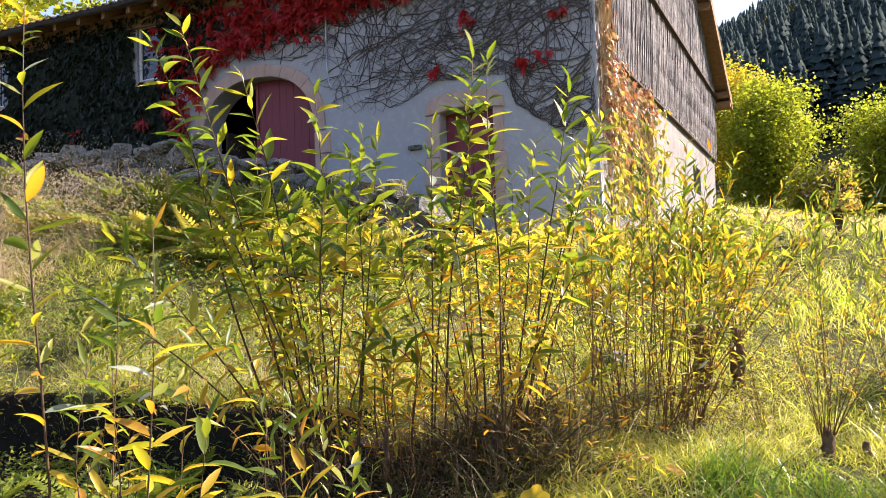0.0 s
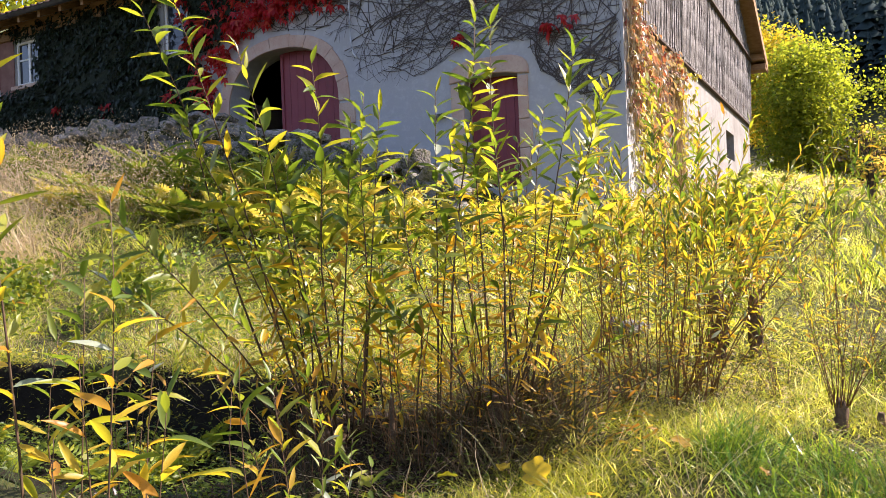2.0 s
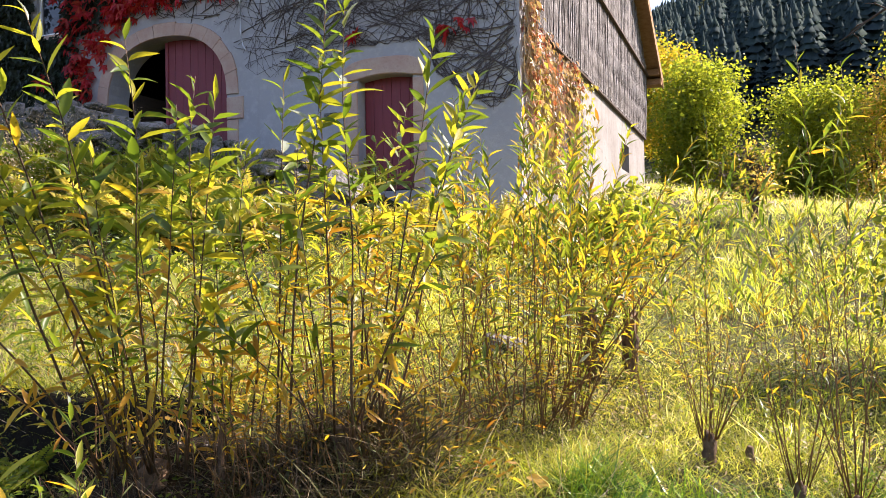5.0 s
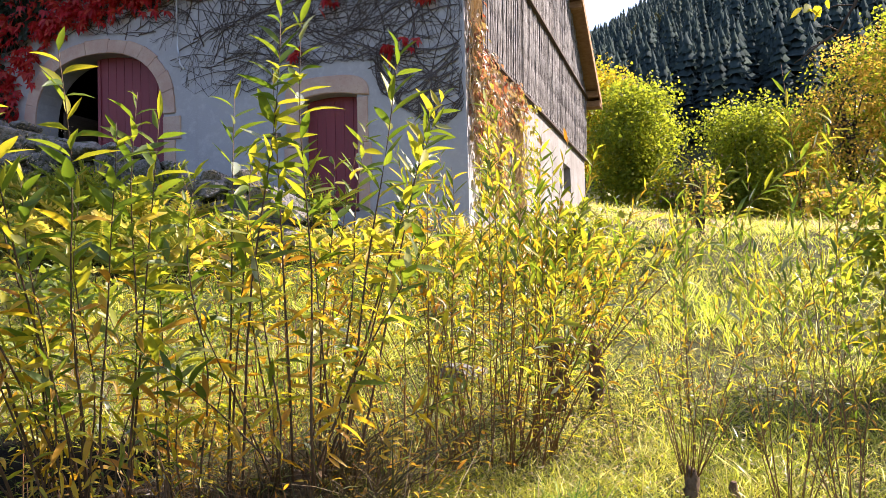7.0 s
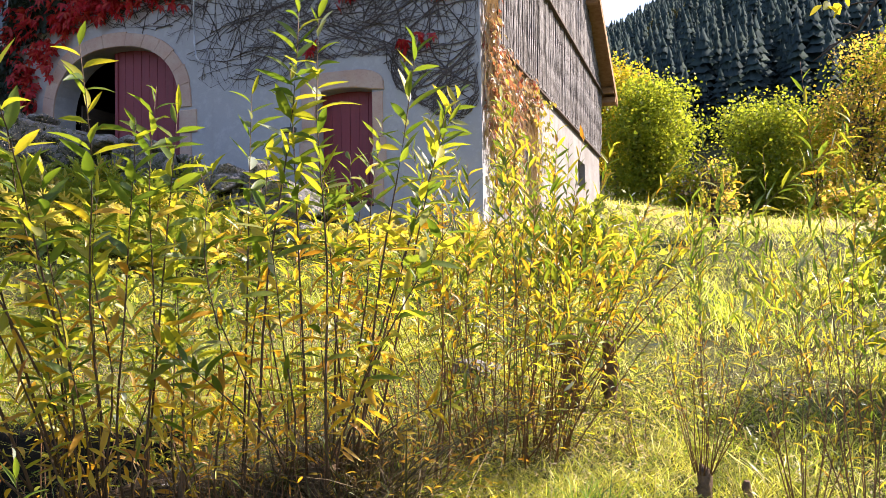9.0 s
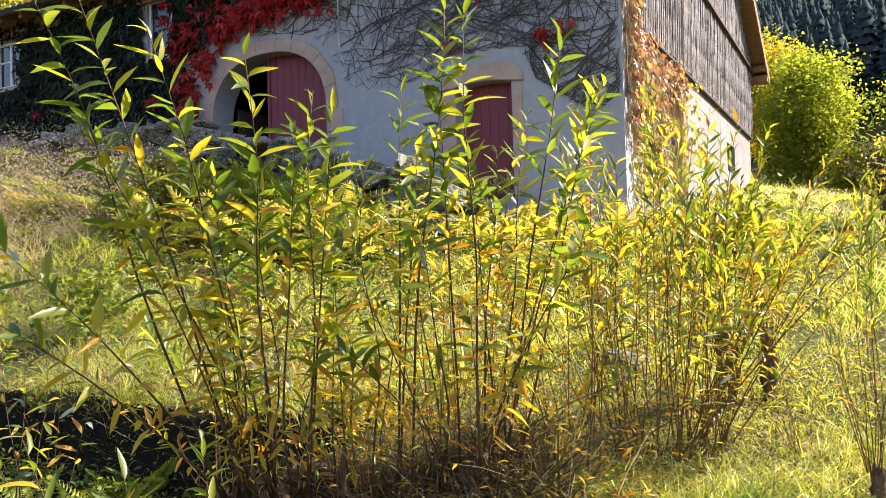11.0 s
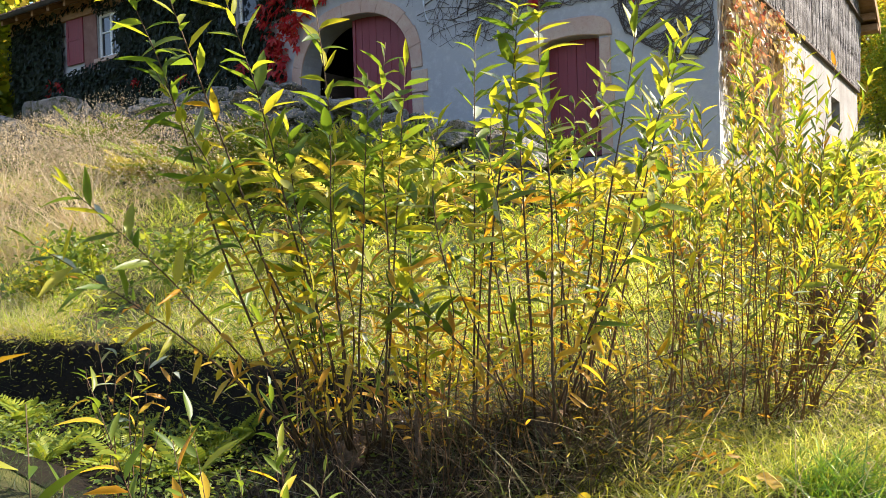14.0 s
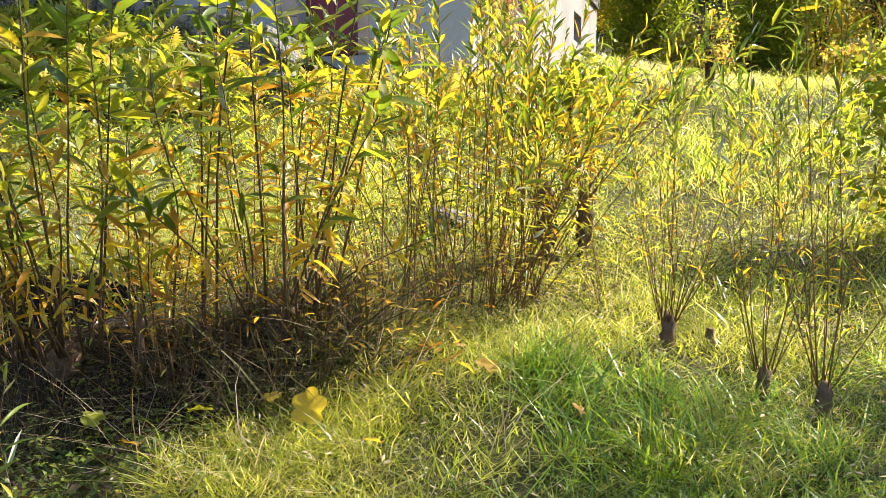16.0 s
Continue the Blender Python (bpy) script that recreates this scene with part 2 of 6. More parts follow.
def patch(name, x0, x1, y0, y1, step, inside, mat, label, lift=0.012):
    """A thin sheet of another colour that follows the ground where inside(x, y) holds."""
    xs, ys = np.arange(x0, x1, step), np.arange(y0, y1, step)
    gx, gy = np.meshgrid(xs, ys)
    ok = inside(gx, gy)
    v = np.stack([gx.ravel(), gy.ravel(), ground_np(gx.ravel(), gy.ravel()) + lift], 1)
    w = len(xs)
    cell = ok[:-1, :-1] & ok[1:, :-1] & ok[:-1, 1:] & ok[1:, 1:]
    j, i = np.where(cell)
    k = j * w + i
    ob = new(name, array_mesh(name, v, np.stack([k, k + 1, k + w + 1, k + w], 1), mat, True))
    return tagged(ob, label, "soil", kind="structure")


patch("ditch_bed", -8, 0.25, -10.2, -8.1, 0.05, lambda x, y: (y > -10.0 + 0.1 * np.sin(x * 3)) & (y < -8.2 + 0.05 * np.sin(x * 5)) & (x < 0.15 + 0.08 * np.sin(y * 9)), M["ditch_shade"], "near-black sheet in the ditch, its deep shade put into the colour")
patch("leaf_mould", -0.7, 1.85, -10.3, -8.6, 0.05, lambda x, y: np.hypot((x - 0.5 - 0.1 * np.sin(y * 6)) / 1.02, (y + 9.45 - 0.05 * np.sin(x * 7)) / 0.62) < 1, M["leaf_mould"], "leaf mould with the willow row's shade put into its dark colour", 0.02)

# ---- farmhouse ----
GX = -0.45            # plane of the gable wall
LEFT = -20.0          # far end of the front wall
DEEP = 15.2           # depth of the house
EAVE_Z = 7.95
RIDGE_Y, RIDGE_Z = 7.4, 11.35
WALL_T = 0.55
FLOOR_Z = 2.7
house = thing("farmhouse", "old plastered stone farmhouse with weathered timber gable and creeper", "house", (LEFT / 2, DEEP / 2, FLOOR_Z))
HI = Matrix.Translation((-LEFT / 2, -DEEP / 2, -FLOOR_Z))


def hpart(name, bm, mat, label="", parent=None, smooth=False):
    bm.transform(HI)
    return part(name, bm, mat, parent or house, label, smooth)


ARCH_X, ARCH_R, ARCH_SPRING, ARCH_RISE = -7.48, 1.41, 4.62, 1.24
DOOR = (-3.36, -2.32, 4.62)


def arch_z(x, grow=0.0):
    u = min(abs((x - ARCH_X) / (ARCH_R + grow)), 1)
    return ARCH_SPRING + (ARCH_RISE + grow) * (1 - u ** 2.35) ** (1 / 2.35)


def door_z(x):
    return DOOR[2] + 0.06 * (1 - ((x - 0.5 * (DOOR[0] + DOOR[1])) / (0.5 * (DOOR[1] - DOOR[0]))) ** 2)


WINDOWS = [(-10.75, -10.02, 6.22, 7.5), (-15.97, -15.0, 6.24, 7.36)]
GABLE_WINDOW = (10.3, 11.7, 3.95, 4.72)


def weld(bm):
    """Join neighbouring strips and drop the faces between them."""
    bmesh.ops.remove_doubles(bm, verts=bm.verts, dist=1e-4)
    bm.verts.index_update()
    seen = {}
    for f in bm.faces:
        seen.setdefault(tuple(sorted(v.index for v in f.verts)), []).append(f)
    bmesh.ops.delete(bm, geom=[f for fs in seen.values() if len(fs) > 1 for f in fs], context="FACES_ONLY")


def front_wall():
    bm = bmesh.new()
    xs = {LEFT, GX, DOOR[0], DOOR[1], ARCH_X - ARCH_R, ARCH_X + ARCH_R}
    for w in WINDOWS:
        xs |= {w[0], w[1]}
    xs |= {ARCH_X - ARCH_R * math.cos(math.pi * k / 22) for k in range(23)}
    xs |= {DOOR[0] + (DOOR[1] - DOOR[0]) * k / 6 for k in range(7)}
    xs = sorted(xs)
    for x0, x1 in zip(xs, xs[1:]):
        if x1 - x0 < 1e-5:
            continue
        xm = 0.5 * (x0 + x1)
        cuts = []
        if abs(xm - ARCH_X) < ARCH_R:
            cuts = [(1.5, FLOOR_Z - 0.02, 1.5, FLOOR_Z - 0.02), (arch_z(x0), EAVE_Z, arch_z(x1), EAVE_Z)]
        elif DOOR[0] < xm < DOOR[1]:
            cuts = [(1.5, FLOOR_Z - 0.02, 1.5, FLOOR_Z - 0.02), (door_z(x0), EAVE_Z, door_z(x1), EAVE_Z)]
        else:
            cuts = [(1.5, EAVE_Z, 1.5, EAVE_Z)]
            for w in WINDOWS:
                if w[0] < xm < w[1]:
                    cuts = [(1.5, w[2], 1.5, w[2]), (w[3], EAVE_Z, w[3], EAVE_Z)]
        for a0, b0, a1, b1 in cuts:
            v = [bm.verts.new(p) for p in ((x0, 0, a0), (x1, 0, a1), (x1, 0, b1), (x0, 0, b0), (x0, WALL_T, a0), (x1, WALL_T, a1), (x1, WALL_T, b1), (x0, WALL_T, b0))]
            for q in ((0, 1, 2, 3), (5, 4, 7, 6), (4, 5, 1, 0), (3, 2, 6, 7), (1, 5, 6, 2), (4, 0, 3, 7)):
                bm.faces.new([v[i] for i in q])
    weld(bm)
    return hpart("front_wall", bm, M["plaster"], "shaded pale blue-white lime plaster")


front_wall()


def roof_z(y):
    """Underside of the roof over the gable."""
    return EAVE_Z + (RIDGE_Z - EAVE_Z) * (1 - abs(y - RIDGE_Y) / (RIDGE_Y + 0.0)) if y < RIDGE_Y else RIDGE_Z - (y - RIDGE_Y) * (RIDGE_Z - 7.62) / (DEEP - RIDGE_Y)


def gable(name, x0, x1, mat, window=False, label=""):
    bm = bmesh.new()
    ys = sorted({WALL_T, RIDGE_Y, DEEP, *(GABLE_WINDOW[:2] if window else ())} | {WALL_T + 0.0, 3.0, 5.0, 13.0})
    for y0, y1 in zip(ys, ys[1:]):
        ym = 0.5 * (y0 + y1)
        cuts = [(1.5, roof_z(y0), 1.5, roof_z(y1))]
        if window and GABLE_WINDOW[0] < ym < GABLE_WINDOW[1]:
            cuts = [(1.5, GABLE_WINDOW[2], 1.5, GABLE_WINDOW[2]), (GABLE_WINDOW[3], roof_z(y0), GABLE_WINDOW[3], roof_z(y1))]
        for a0, b0, a1, b1 in cuts:
            v = [bm.verts.new(p) for p in ((x0, y0, a0), (x0, y1, a1), (x0, y1, b1), (x0, y0, b0), (x1, y0, a0), (x1, y1, a1), (x1, y1, b1), (x1, y0, b0))]
            for q in ((0, 3, 2, 1), (4, 5, 6, 7), (3, 7, 6, 2), (0, 4, 7, 3), (1, 2, 6, 5), (0, 1, 5, 4)):
                bm.faces.new([v[i] for i in q])
    weld(bm)
    return hpart(name, bm, mat, label)


gable("gable_wall", GX - WALL_T, GX, M["plaster_gable"], True, "sunlit rough lime-washed gable wall")
gable("end_wall", LEFT, LEFT + WALL_T, M["plaster_gable"])
bm = bmesh.new()
box(bm, LEFT + WALL_T, GX - WALL_T, DEEP - WALL_T, DEEP, 1.5, 7.6)
hpart("back_wall", bm, M["plaster_gable"])
bm = bmesh.new()
box(bm, LEFT + WALL_T, GX - WALL_T, WALL_T - 0.5, DEEP - WALL_T, FLOOR_Z - 0.3, FLOOR_Z)
hpart("floor", bm, M["dark_inside"], "barn floor, indoor gloom put into its near-black colour")
bm = bmesh.new()
box(bm, LEFT + WALL_T, GX - WALL_T, 5.0, 5.2, FLOOR_Z, 7.4)
box(bm, LEFT + WALL_T, GX - WALL_T, WALL_T, 5.0, 7.4, 7.55)
hpart("inner_wall", bm, M["dark_inside"], "barn inner wall and ceiling, gloom put into their near-black colour")

# gutter, eave boards and rafters
OVER = 0.56
XR, XL = GX + OVER, LEFT - 0.45
FRONT_Y, BACK_Y = -0.62, DEEP + 0.55


def slab(bm, ya, za, yb, zb, x0, x1, t):
    vs = [bm.verts.new(p) for p in ((x0, ya, za), (x1, ya, za), (x1, yb, zb), (x0, yb, zb), (x0, ya, za + t), (x1, ya, za + t), (x1, yb, zb + t), (x0, yb, zb + t))]
    for q in ((3, 2, 1, 0), (4, 5, 6, 7), (0, 1, 5, 4), (1, 2, 6, 5), (2, 3, 7, 6), (3, 0, 4, 7)):
        bm.faces.new([vs[i] for i in q])


SLOPE_F = (RIDGE_Z - EAVE_Z) / RIDGE_Y
SLOPE_B = (RIDGE_Z - 7.62) / (DEEP - RIDGE_Y)
bm = bmesh.new()
slab(bm, FRONT_Y, EAVE_Z + SLOPE_F * FRONT_Y + 0.03, RIDGE_Y, RIDGE_Z + 0.03, XL, XR, 0.09)
slab(bm, BACK_Y, 7.62 - SLOPE_B * (BACK_Y - DEEP) + 0.03, RIDGE_Y, RIDGE_Z + 0.03, XL, XR, 0.09)
roof = hpart("roof", bm, M["beam_wood"], "clay tiled roof on ochre boarded eaves")
bm = bmesh.new()
slab(bm, BACK_Y + 0.04, 7.62 - SLOPE_B * (BACK_Y - DEEP) - 0.16, RIDGE_Y, RIDGE_Z - 0.14, XR, XR + 0.05, 0.34)
slab(bm, FRONT_Y - 0.04, EAVE_Z + SLOPE_F * FRONT_Y - 0.14, RIDGE_Y, RIDGE_Z - 0.14, XR, XR + 0.05, 0.34)
hpart("barge_board", bm, M["beam_wood"], "sunlit ochre barge board")
for y in (0.15, 3.7, RIDGE_Y, 11.2, DEEP - 0.2):
    bm = bmesh.new()
    z = roof_z(y) - 0.01
    box(bm, GX - 0.2, XR, y - 0.09, y + 0.09, z - 0.2, z, 0.008)
    hpart("purlin", bm, M["beam_wood"])
bm = bmesh.new()
box(bm, GX + 0.02, XR + 0.03, DEEP + 0.02, BACK_Y, 7.24, 7.44, 0.01)
hpart("eave_box", bm, M["beam_wood"], "pale timber box at the foot of the verge")
bm = bmesh.new()
box(bm, LEFT, -6.4, -0.10, -0.004, 7.42, 7.80, 0.01)
hpart("wall_plate", bm, M["beam_wood"], "brown timber beam under the eave")
for k in range(26):
    x = LEFT + 0.5 + k * 0.76
    bm = bmesh.new()
    slab(bm, FRONT_Y + 0.03, EAVE_Z + SLOPE_F * (FRONT_Y + 0.03) - 0.11, 0.2, EAVE_Z + SLOPE_F * 0.2 - 0.11, x - 0.05, x + 0.05, 0.135)
    hpart("rafter", bm, M["beam_wood"])
bm = bmesh.new()
N = 10
gut = []
for x in (XL, XR):
    gut.append([bm.verts.new((x, FRONT_Y - 0.08 + 0.085 * math.cos(math.pi + math.pi * k / N), EAVE_Z + SLOPE_F * FRONT_Y + 0.1 - 0.085 * math.sin(math.pi * k / N))) for k in range(N + 1)])
for k in range(N):
    bm.faces.new((gut[0][k], gut[0][k + 1], gut[1][k + 1], gut[1][k]))
bmesh.ops.solidify(bm, geom=bm.faces[:], thickness=0.006)
hpart("gutter", bm, M["zinc"], "grey zinc half-round gutter", smooth=True)
# clay tiles: rows over the front slope
def tile_mesh():
    n, w, l = 6, 0.25, 0.36
    vs, fs = [], []
    for j, (yy, zz) in enumerate(((0, 0.0), (l, 0.0))):
        for i in range(n + 1):
            u = i / n
            vs.append((w * (u - 0.5), yy, 0.028 * math.cos(2 * math.pi * u) + (0.03 if j == 0 else 0.0)))
    for i in range(n):
        fs.append((i, i + 1, n + 2 + i, n + 1 + i))
    for i in range(n + 1):
        x, y, z = vs[i]
        vs.append((x, y, z - 0.016))
    for i in range(n):
        fs.append((2 * n + 2 + i, 2 * n + 3 + i, i + 1, i))
    return vs, fs


TILE_V, TILE_F = tile_mesh()
ta = math.atan(SLOPE_F)
tile_me = mesh_of("roof_tile", TILE_V, TILE_F, M["roof_tile"], True)
made = 0
rest_v, rest_f = [], []
for row in range(24):
    for c in range(int((XR - XL) / 0.235)):
        x = XL + 0.12 + c * 0.235
        s = row * 0.31
        y = FRONT_Y - 0.03 + s * math.cos(ta)
        z = EAVE_Z + SLOPE_F * FRONT_Y + 0.15 + s * math.sin(ta)
        if y > RIDGE_Y:
            continue
        m = HI @ pose(x, y, z, math.degrees(ta) + random.uniform(-1.5, 1.5), 0, random.uniform(-1, 1))
        if x < -11 and made < 290:
            shared("roof_tile", tile_me, m, roof)
            made += 1
        else:
            o = len(rest_v)
            rest_v += [tuple(m @ Vector(v)) for v in TILE_V]
            rest_f += [tuple(i + o for i in f) for f in TILE_F]
ob = new("tile_field", mesh_of("tile_field", rest_v, rest_f, M["roof_tile"], True))
ob.parent = roof
ob["kind"] = "stuff"

# stone surrounds: arch of cut blocks
def ring_point(a, grow):
    c, s = math.cos(a), math.sin(a)
    p = 2 / 2.35
    return (ARCH_X + math.copysign(abs(c) ** p, c) * (ARCH_R + grow), ARCH_SPRING + abs(s) ** p * (ARCH_RISE + grow))


cart_door = thing("cart_door", "round-arched barn doorway with sandstone blocks, one leaf open", "door", (ARCH_X, 0.1, FLOOR_Z))
CI = Matrix.Translation((-ARCH_X, -0.1, -FLOOR_Z))


def cpart(name, bm, mat, label="", parent=None):
    bm.transform(CI)
    return part(name, bm, mat, parent or cart_door, label)


def block(bm, outline, y0, y1, bevel=0.012):
    a = [bm.verts.new((x, y0, z)) for x, z in outline]
    b = [bm.verts.new((x, y1, z)) for x, z in outline]
    n = len(outline)
    fs = [bm.faces.new(a[::-1]), bm.faces.new(b)]
    for k in range(n):
        fs.append(bm.faces.new((a[k], a[(k + 1) % n], b[(k + 1) % n], b[k])))
    bmesh.ops.recalc_face_normals(bm, faces=fs)
    if bevel:
        bmesh.ops.bevel(bm, geom=[e for e in fs[0].edges], offset=bevel, segments=1, affect="EDGES")


VO = 13
for k in range(VO):
    a0, a1 = math.pi * (k + 0.004) / VO, math.pi * (k + 0.996) / VO
    am = 0.5 * (a0 + a1)
    g = 0.255 + 0.015 * math.sin(k * 2.3)
    bm = bmesh.new()
    block(bm, [ring_point(a0, 0.004), ring_point(a0, g), ring_point(am, g), ring_point(a1, g), ring_point(a1, 0.004), ring_point(am, 0.004)], -0.035 - 0.003 * (k % 2), 0.3, 0.006)
    cpart("arch_stone", bm, M["sandstone"])
for side in (-1, 1):
    z = FLOOR_Z
    k = 0
    while z < ARCH_SPRING - 0.1:
        h = min((0.42, 0.55, 0.48)[k % 3], ARCH_SPRING - z)
        w = (0.24, 0.36)[k % 2]
        x0 = ARCH_X + side * (ARCH_R + 0.004)
        x1 = x0 + side * w
        bm = bmesh.new()
        block(bm, [(min(x0, x1), z + 0.006), (max(x0, x1), z + 0.006), (max(x0, x1), z + h - 0.006), (min(x0, x1), z + h - 0.006)], -0.03 - 0.01 * (k % 2), 0.3)
        cpart("jamb_stone", bm, M["sandstone"])
        z += h
        k += 1
# closed leaf: planks that follow the arch
SPLIT = -7.66
n_pl = 9
pw = (ARCH_X + ARCH_R + 0.02 - SPLIT) / n_pl
leaf = None
bm = bmesh.new()
box(bm, SPLIT, ARCH_X + ARCH_R - 0.02, 0.33, 0.37, 3.1, 3.26)
box(bm, SPLIT, ARCH_X + ARCH_R - 0.02, 0.33, 0.37, 4.5, 4.66)
leaf = cpart("door_leaf", bm, M["red_paint"], "dull wine-red painted plank door leaf")
for k in range(n_pl):
    x0, x1 = SPLIT + k * pw, SPLIT + (k + 1) * pw - 0.004
    top = [(x1 + (x0 - x1) * j / 4, arch_z(x1 + (x0 - x1) * j / 4) + 0.03) for j in range(5)]
    bm = bmesh.new()
    block(bm, [(x0, FLOOR_Z + 0.03), (x1, FLOOR_Z + 0.03)] + top, 0.29 + 0.003 * (k % 2), 0.33, 0.003)
    bm.transform(CI)
    part("plank", bm, M["red_paint"], leaf)
bm = bmesh.new()
box(bm, SPLIT - 0.05, SPLIT + 0.02, 0.262, 0.288, FLOOR_Z + 0.03, arch_z(SPLIT) - 0.02, 0.006)
cpart("cover_strip", bm, M["red_paint"])
# open leaf folded inwards against the reveal
bm = bmesh.new()
box(bm, ARCH_X - ARCH_R + 0.08, ARCH_X - ARCH_R + 0.13, 0.6, 1.9, FLOOR_Z + 0.03, 5.0)
cpart("open_leaf", bm, M["dark_wood"], "open door leaf inside the dark barn")

# narrow door
side_door = thing("stable_door", "narrow wine-red plank door in a sandstone surround", "door", (-2.82, 0.1, FLOOR_Z))
SI = Matrix.Translation((2.82, -0.1, -FLOOR_Z))


def spart(name, bm, mat, label="", parent=None):
    bm.transform(SI)
    return part(name, bm, mat, parent or side_door, label)


bm = bmesh.new()
top = [(DOOR[1] - (DOOR[1] - DOOR[0]) * j / 6, door_z(DOOR[1] - (DOOR[1] - DOOR[0]) * j / 6) + 0.004) for j in range(7)]
xa, xb = DOOR[0] - 0.28, DOOR[1] + 0.22
hood = []
for k in range(15):
    c, h = math.cos(math.pi * k / 14), math.sin(math.pi * k / 14)
    hood.append((0.5 * (xa + xb) - 0.5 * (xb - xa) * math.copysign(abs(c) ** 0.62, c), DOOR[2] - 0.02 + 0.38 * h ** 0.62))
block(bm, top + hood, -0.045, 0.3, 0.015)
spart("lintel", bm, M["sandstone"], "worn pinkish sandstone lintel with a shallow arch")
for x0, x1 in ((DOOR[0] - 0.26, DOOR[0] - 0.003), (DOOR[1] + 0.003, DOOR[1] + 0.19)):
    z = FLOOR_Z
    for k, h in enumerate((0.62, 0.5, 0.76)):
        bm = bmesh.new()
        w = 0.05 * (k % 2)
        block(bm, [(x0 - (w if x0 < -3 else 0), z + 0.005), (x1 + (w if x0 > -3 else 0), z + 0.005), (x1 + (w if x0 > -3 else 0), z + h - 0.005), (x0 - (w if x0 < -3 else 0), z + h - 0.005)], -0.03, 0.3, 0.012)
        spart("jamb_stone", bm, M["sandstone"])
        z += h
bm = bmesh.new()
box(bm, DOOR[0] + 0.03, DOOR[1] - 0.03, 0.30, 0.34, 3.0, 3.14)
box(bm, DOOR[0] + 0.03, DOOR[1] - 0.03, 0.30, 0.34, 4.1, 4.24)
leaf = spart("door_leaf", bm, M["red_paint"], "wine-red painted planks")
for k in range(6):
    w = (DOOR[1] - DOOR[0] - 0.02) / 6
    x0 = DOOR[0] + 0.01 + k * w
    bm = bmesh.new()
    block(bm, [(x0, FLOOR_Z + 0.03), (x0 + w - 0.004, FLOOR_Z + 0.03), (x0 + w - 0.004, door_z(x0 + w) + 0.02), (x0, door_z(x0) + 0.02)], 0.26 + 0.003 * (k % 2), 0.30, 0.003)
    bm.transform(SI)
    part("plank", bm, M["red_paint"], leaf)

# windows with white frames
for i, (x0, x1, z0, z1) in enumerate(WINDOWS):
    win = thing(f"window_{i + 1}", "white-framed casement window set in dark ivy", "window", (0.5 * (x0 + x1), 0.1, z0), kind="structure")
    WI = Matrix.Translation((-0.5 * (x0 + x1), -0.1, -z0))
    for name, b in (("side_frame", (x0, x0 + 0.07, 0.05, 0.13, z0, z1)), ("side_frame", (x1 - 0.07, x1, 0.05, 0.13, z0, z1)), ("top_frame", (x0 + 0.07, x1 - 0.07, 0.05, 0.13, z1 - 0.07, z1)), ("bottom_frame", (x0 + 0.07, x1 - 0.07, 0.05, 0.13, z0, z0 + 0.07)), ("mullion", (0.5 * (x0 + x1) - 0.04, 0.5 * (x0 + x1) + 0.04, 0.055, 0.125, z0 + 0.07, z1 - 0.07)), ("glazing_bar", (x0 + 0.07, 0.5 * (x0 + x1) - 0.04, 0.07, 0.11, z0 + 0.64, z0 + 0.68)), ("glazing_bar", (0.5 * (x0 + x1) + 0.04, x1 - 0.07, 0.07, 0.11, z0 + 0.64, z0 + 0.68))):
        if i == 0 and name in ("mullion", "glazing_bar"):
            continue
        bm = bmesh.new()
        box(bm, *b, bevel=0.006)
        bm.transform(WI)
        part(name, bm, M["white_paint"], win)
    for xa, xb in ((x0 + 0.07, 0.5 * (x0 + x1) - 0.04), (0.5 * (x0 + x1) + 0.04, x1 - 0.07)) if i else ((x0 + 0.07, x1 - 0.07),):
        bm = bmesh.new()
        box(bm, xa, xb, 0.088, 0.094, z0 + 0.07, z1 - 0.07)
        bm.transform(WI)
        part("pane", bm, M["glass"], win)
    bm = bmesh.new()
    box(bm, x0 - 0.1, x1 + 0.1, -0.08, 0.049, z0 - 0.1, z0, 0.01)
    bm.transform(WI)
    part("sill", bm, M["sandstone"], win)
    if i == 1:
        for name, xa, xb in (("shutter_open", -17.30, -16.55),):
            sh = thing("window_shutter", "open wine-red slatted wooden shutter beside a window", "shutter", (0.5 * (xa + xb), -0.08, z0))
            SHI = Matrix.Translation((-0.5 * (xa + xb), 0.08, -z0))
            for nm, b in (("stile", (xa, xa + 0.09, -0.06, -0.02, z0, z1 + 0.2)), ("stile", (xb - 0.09, xb, -0.06, -0.02, z0, z1 + 0.2)), ("rail", (xa + 0.09, xb - 0.09, -0.06, -0.02, z0, z0 + 0.1)), ("rail", (xa + 0.09, xb - 0.09, -0.06, -0.02, z0 + 0.62, z0 + 0.72)), ("rail", (xa + 0.09, xb - 0.09, -0.06, -0.02, z1 + 0.1, z1 + 0.2))):
                bm = bmesh.new()
                box(bm, *b, bevel=0.005)
                bm.transform(SHI)
                part(nm, bm, M["red_paint"], sh)
            bm = bmesh.new()
            box(bm, xa + 0.085, xb - 0.085, -0.045, -0.03, z0 + 0.05, z1 + 0.15)
            bm.transform(SHI)
            part("panel", bm, M["red_paint"], sh)
# plank cheek between shutter and window
bm = bmesh.new()
box(bm, -16.56, -15.98, -0.03, -0.003, 6.0, 7.42, 0.004)
hpart("window_surround", bm, M["red_sandstone"], "reddish sandstone window surround")

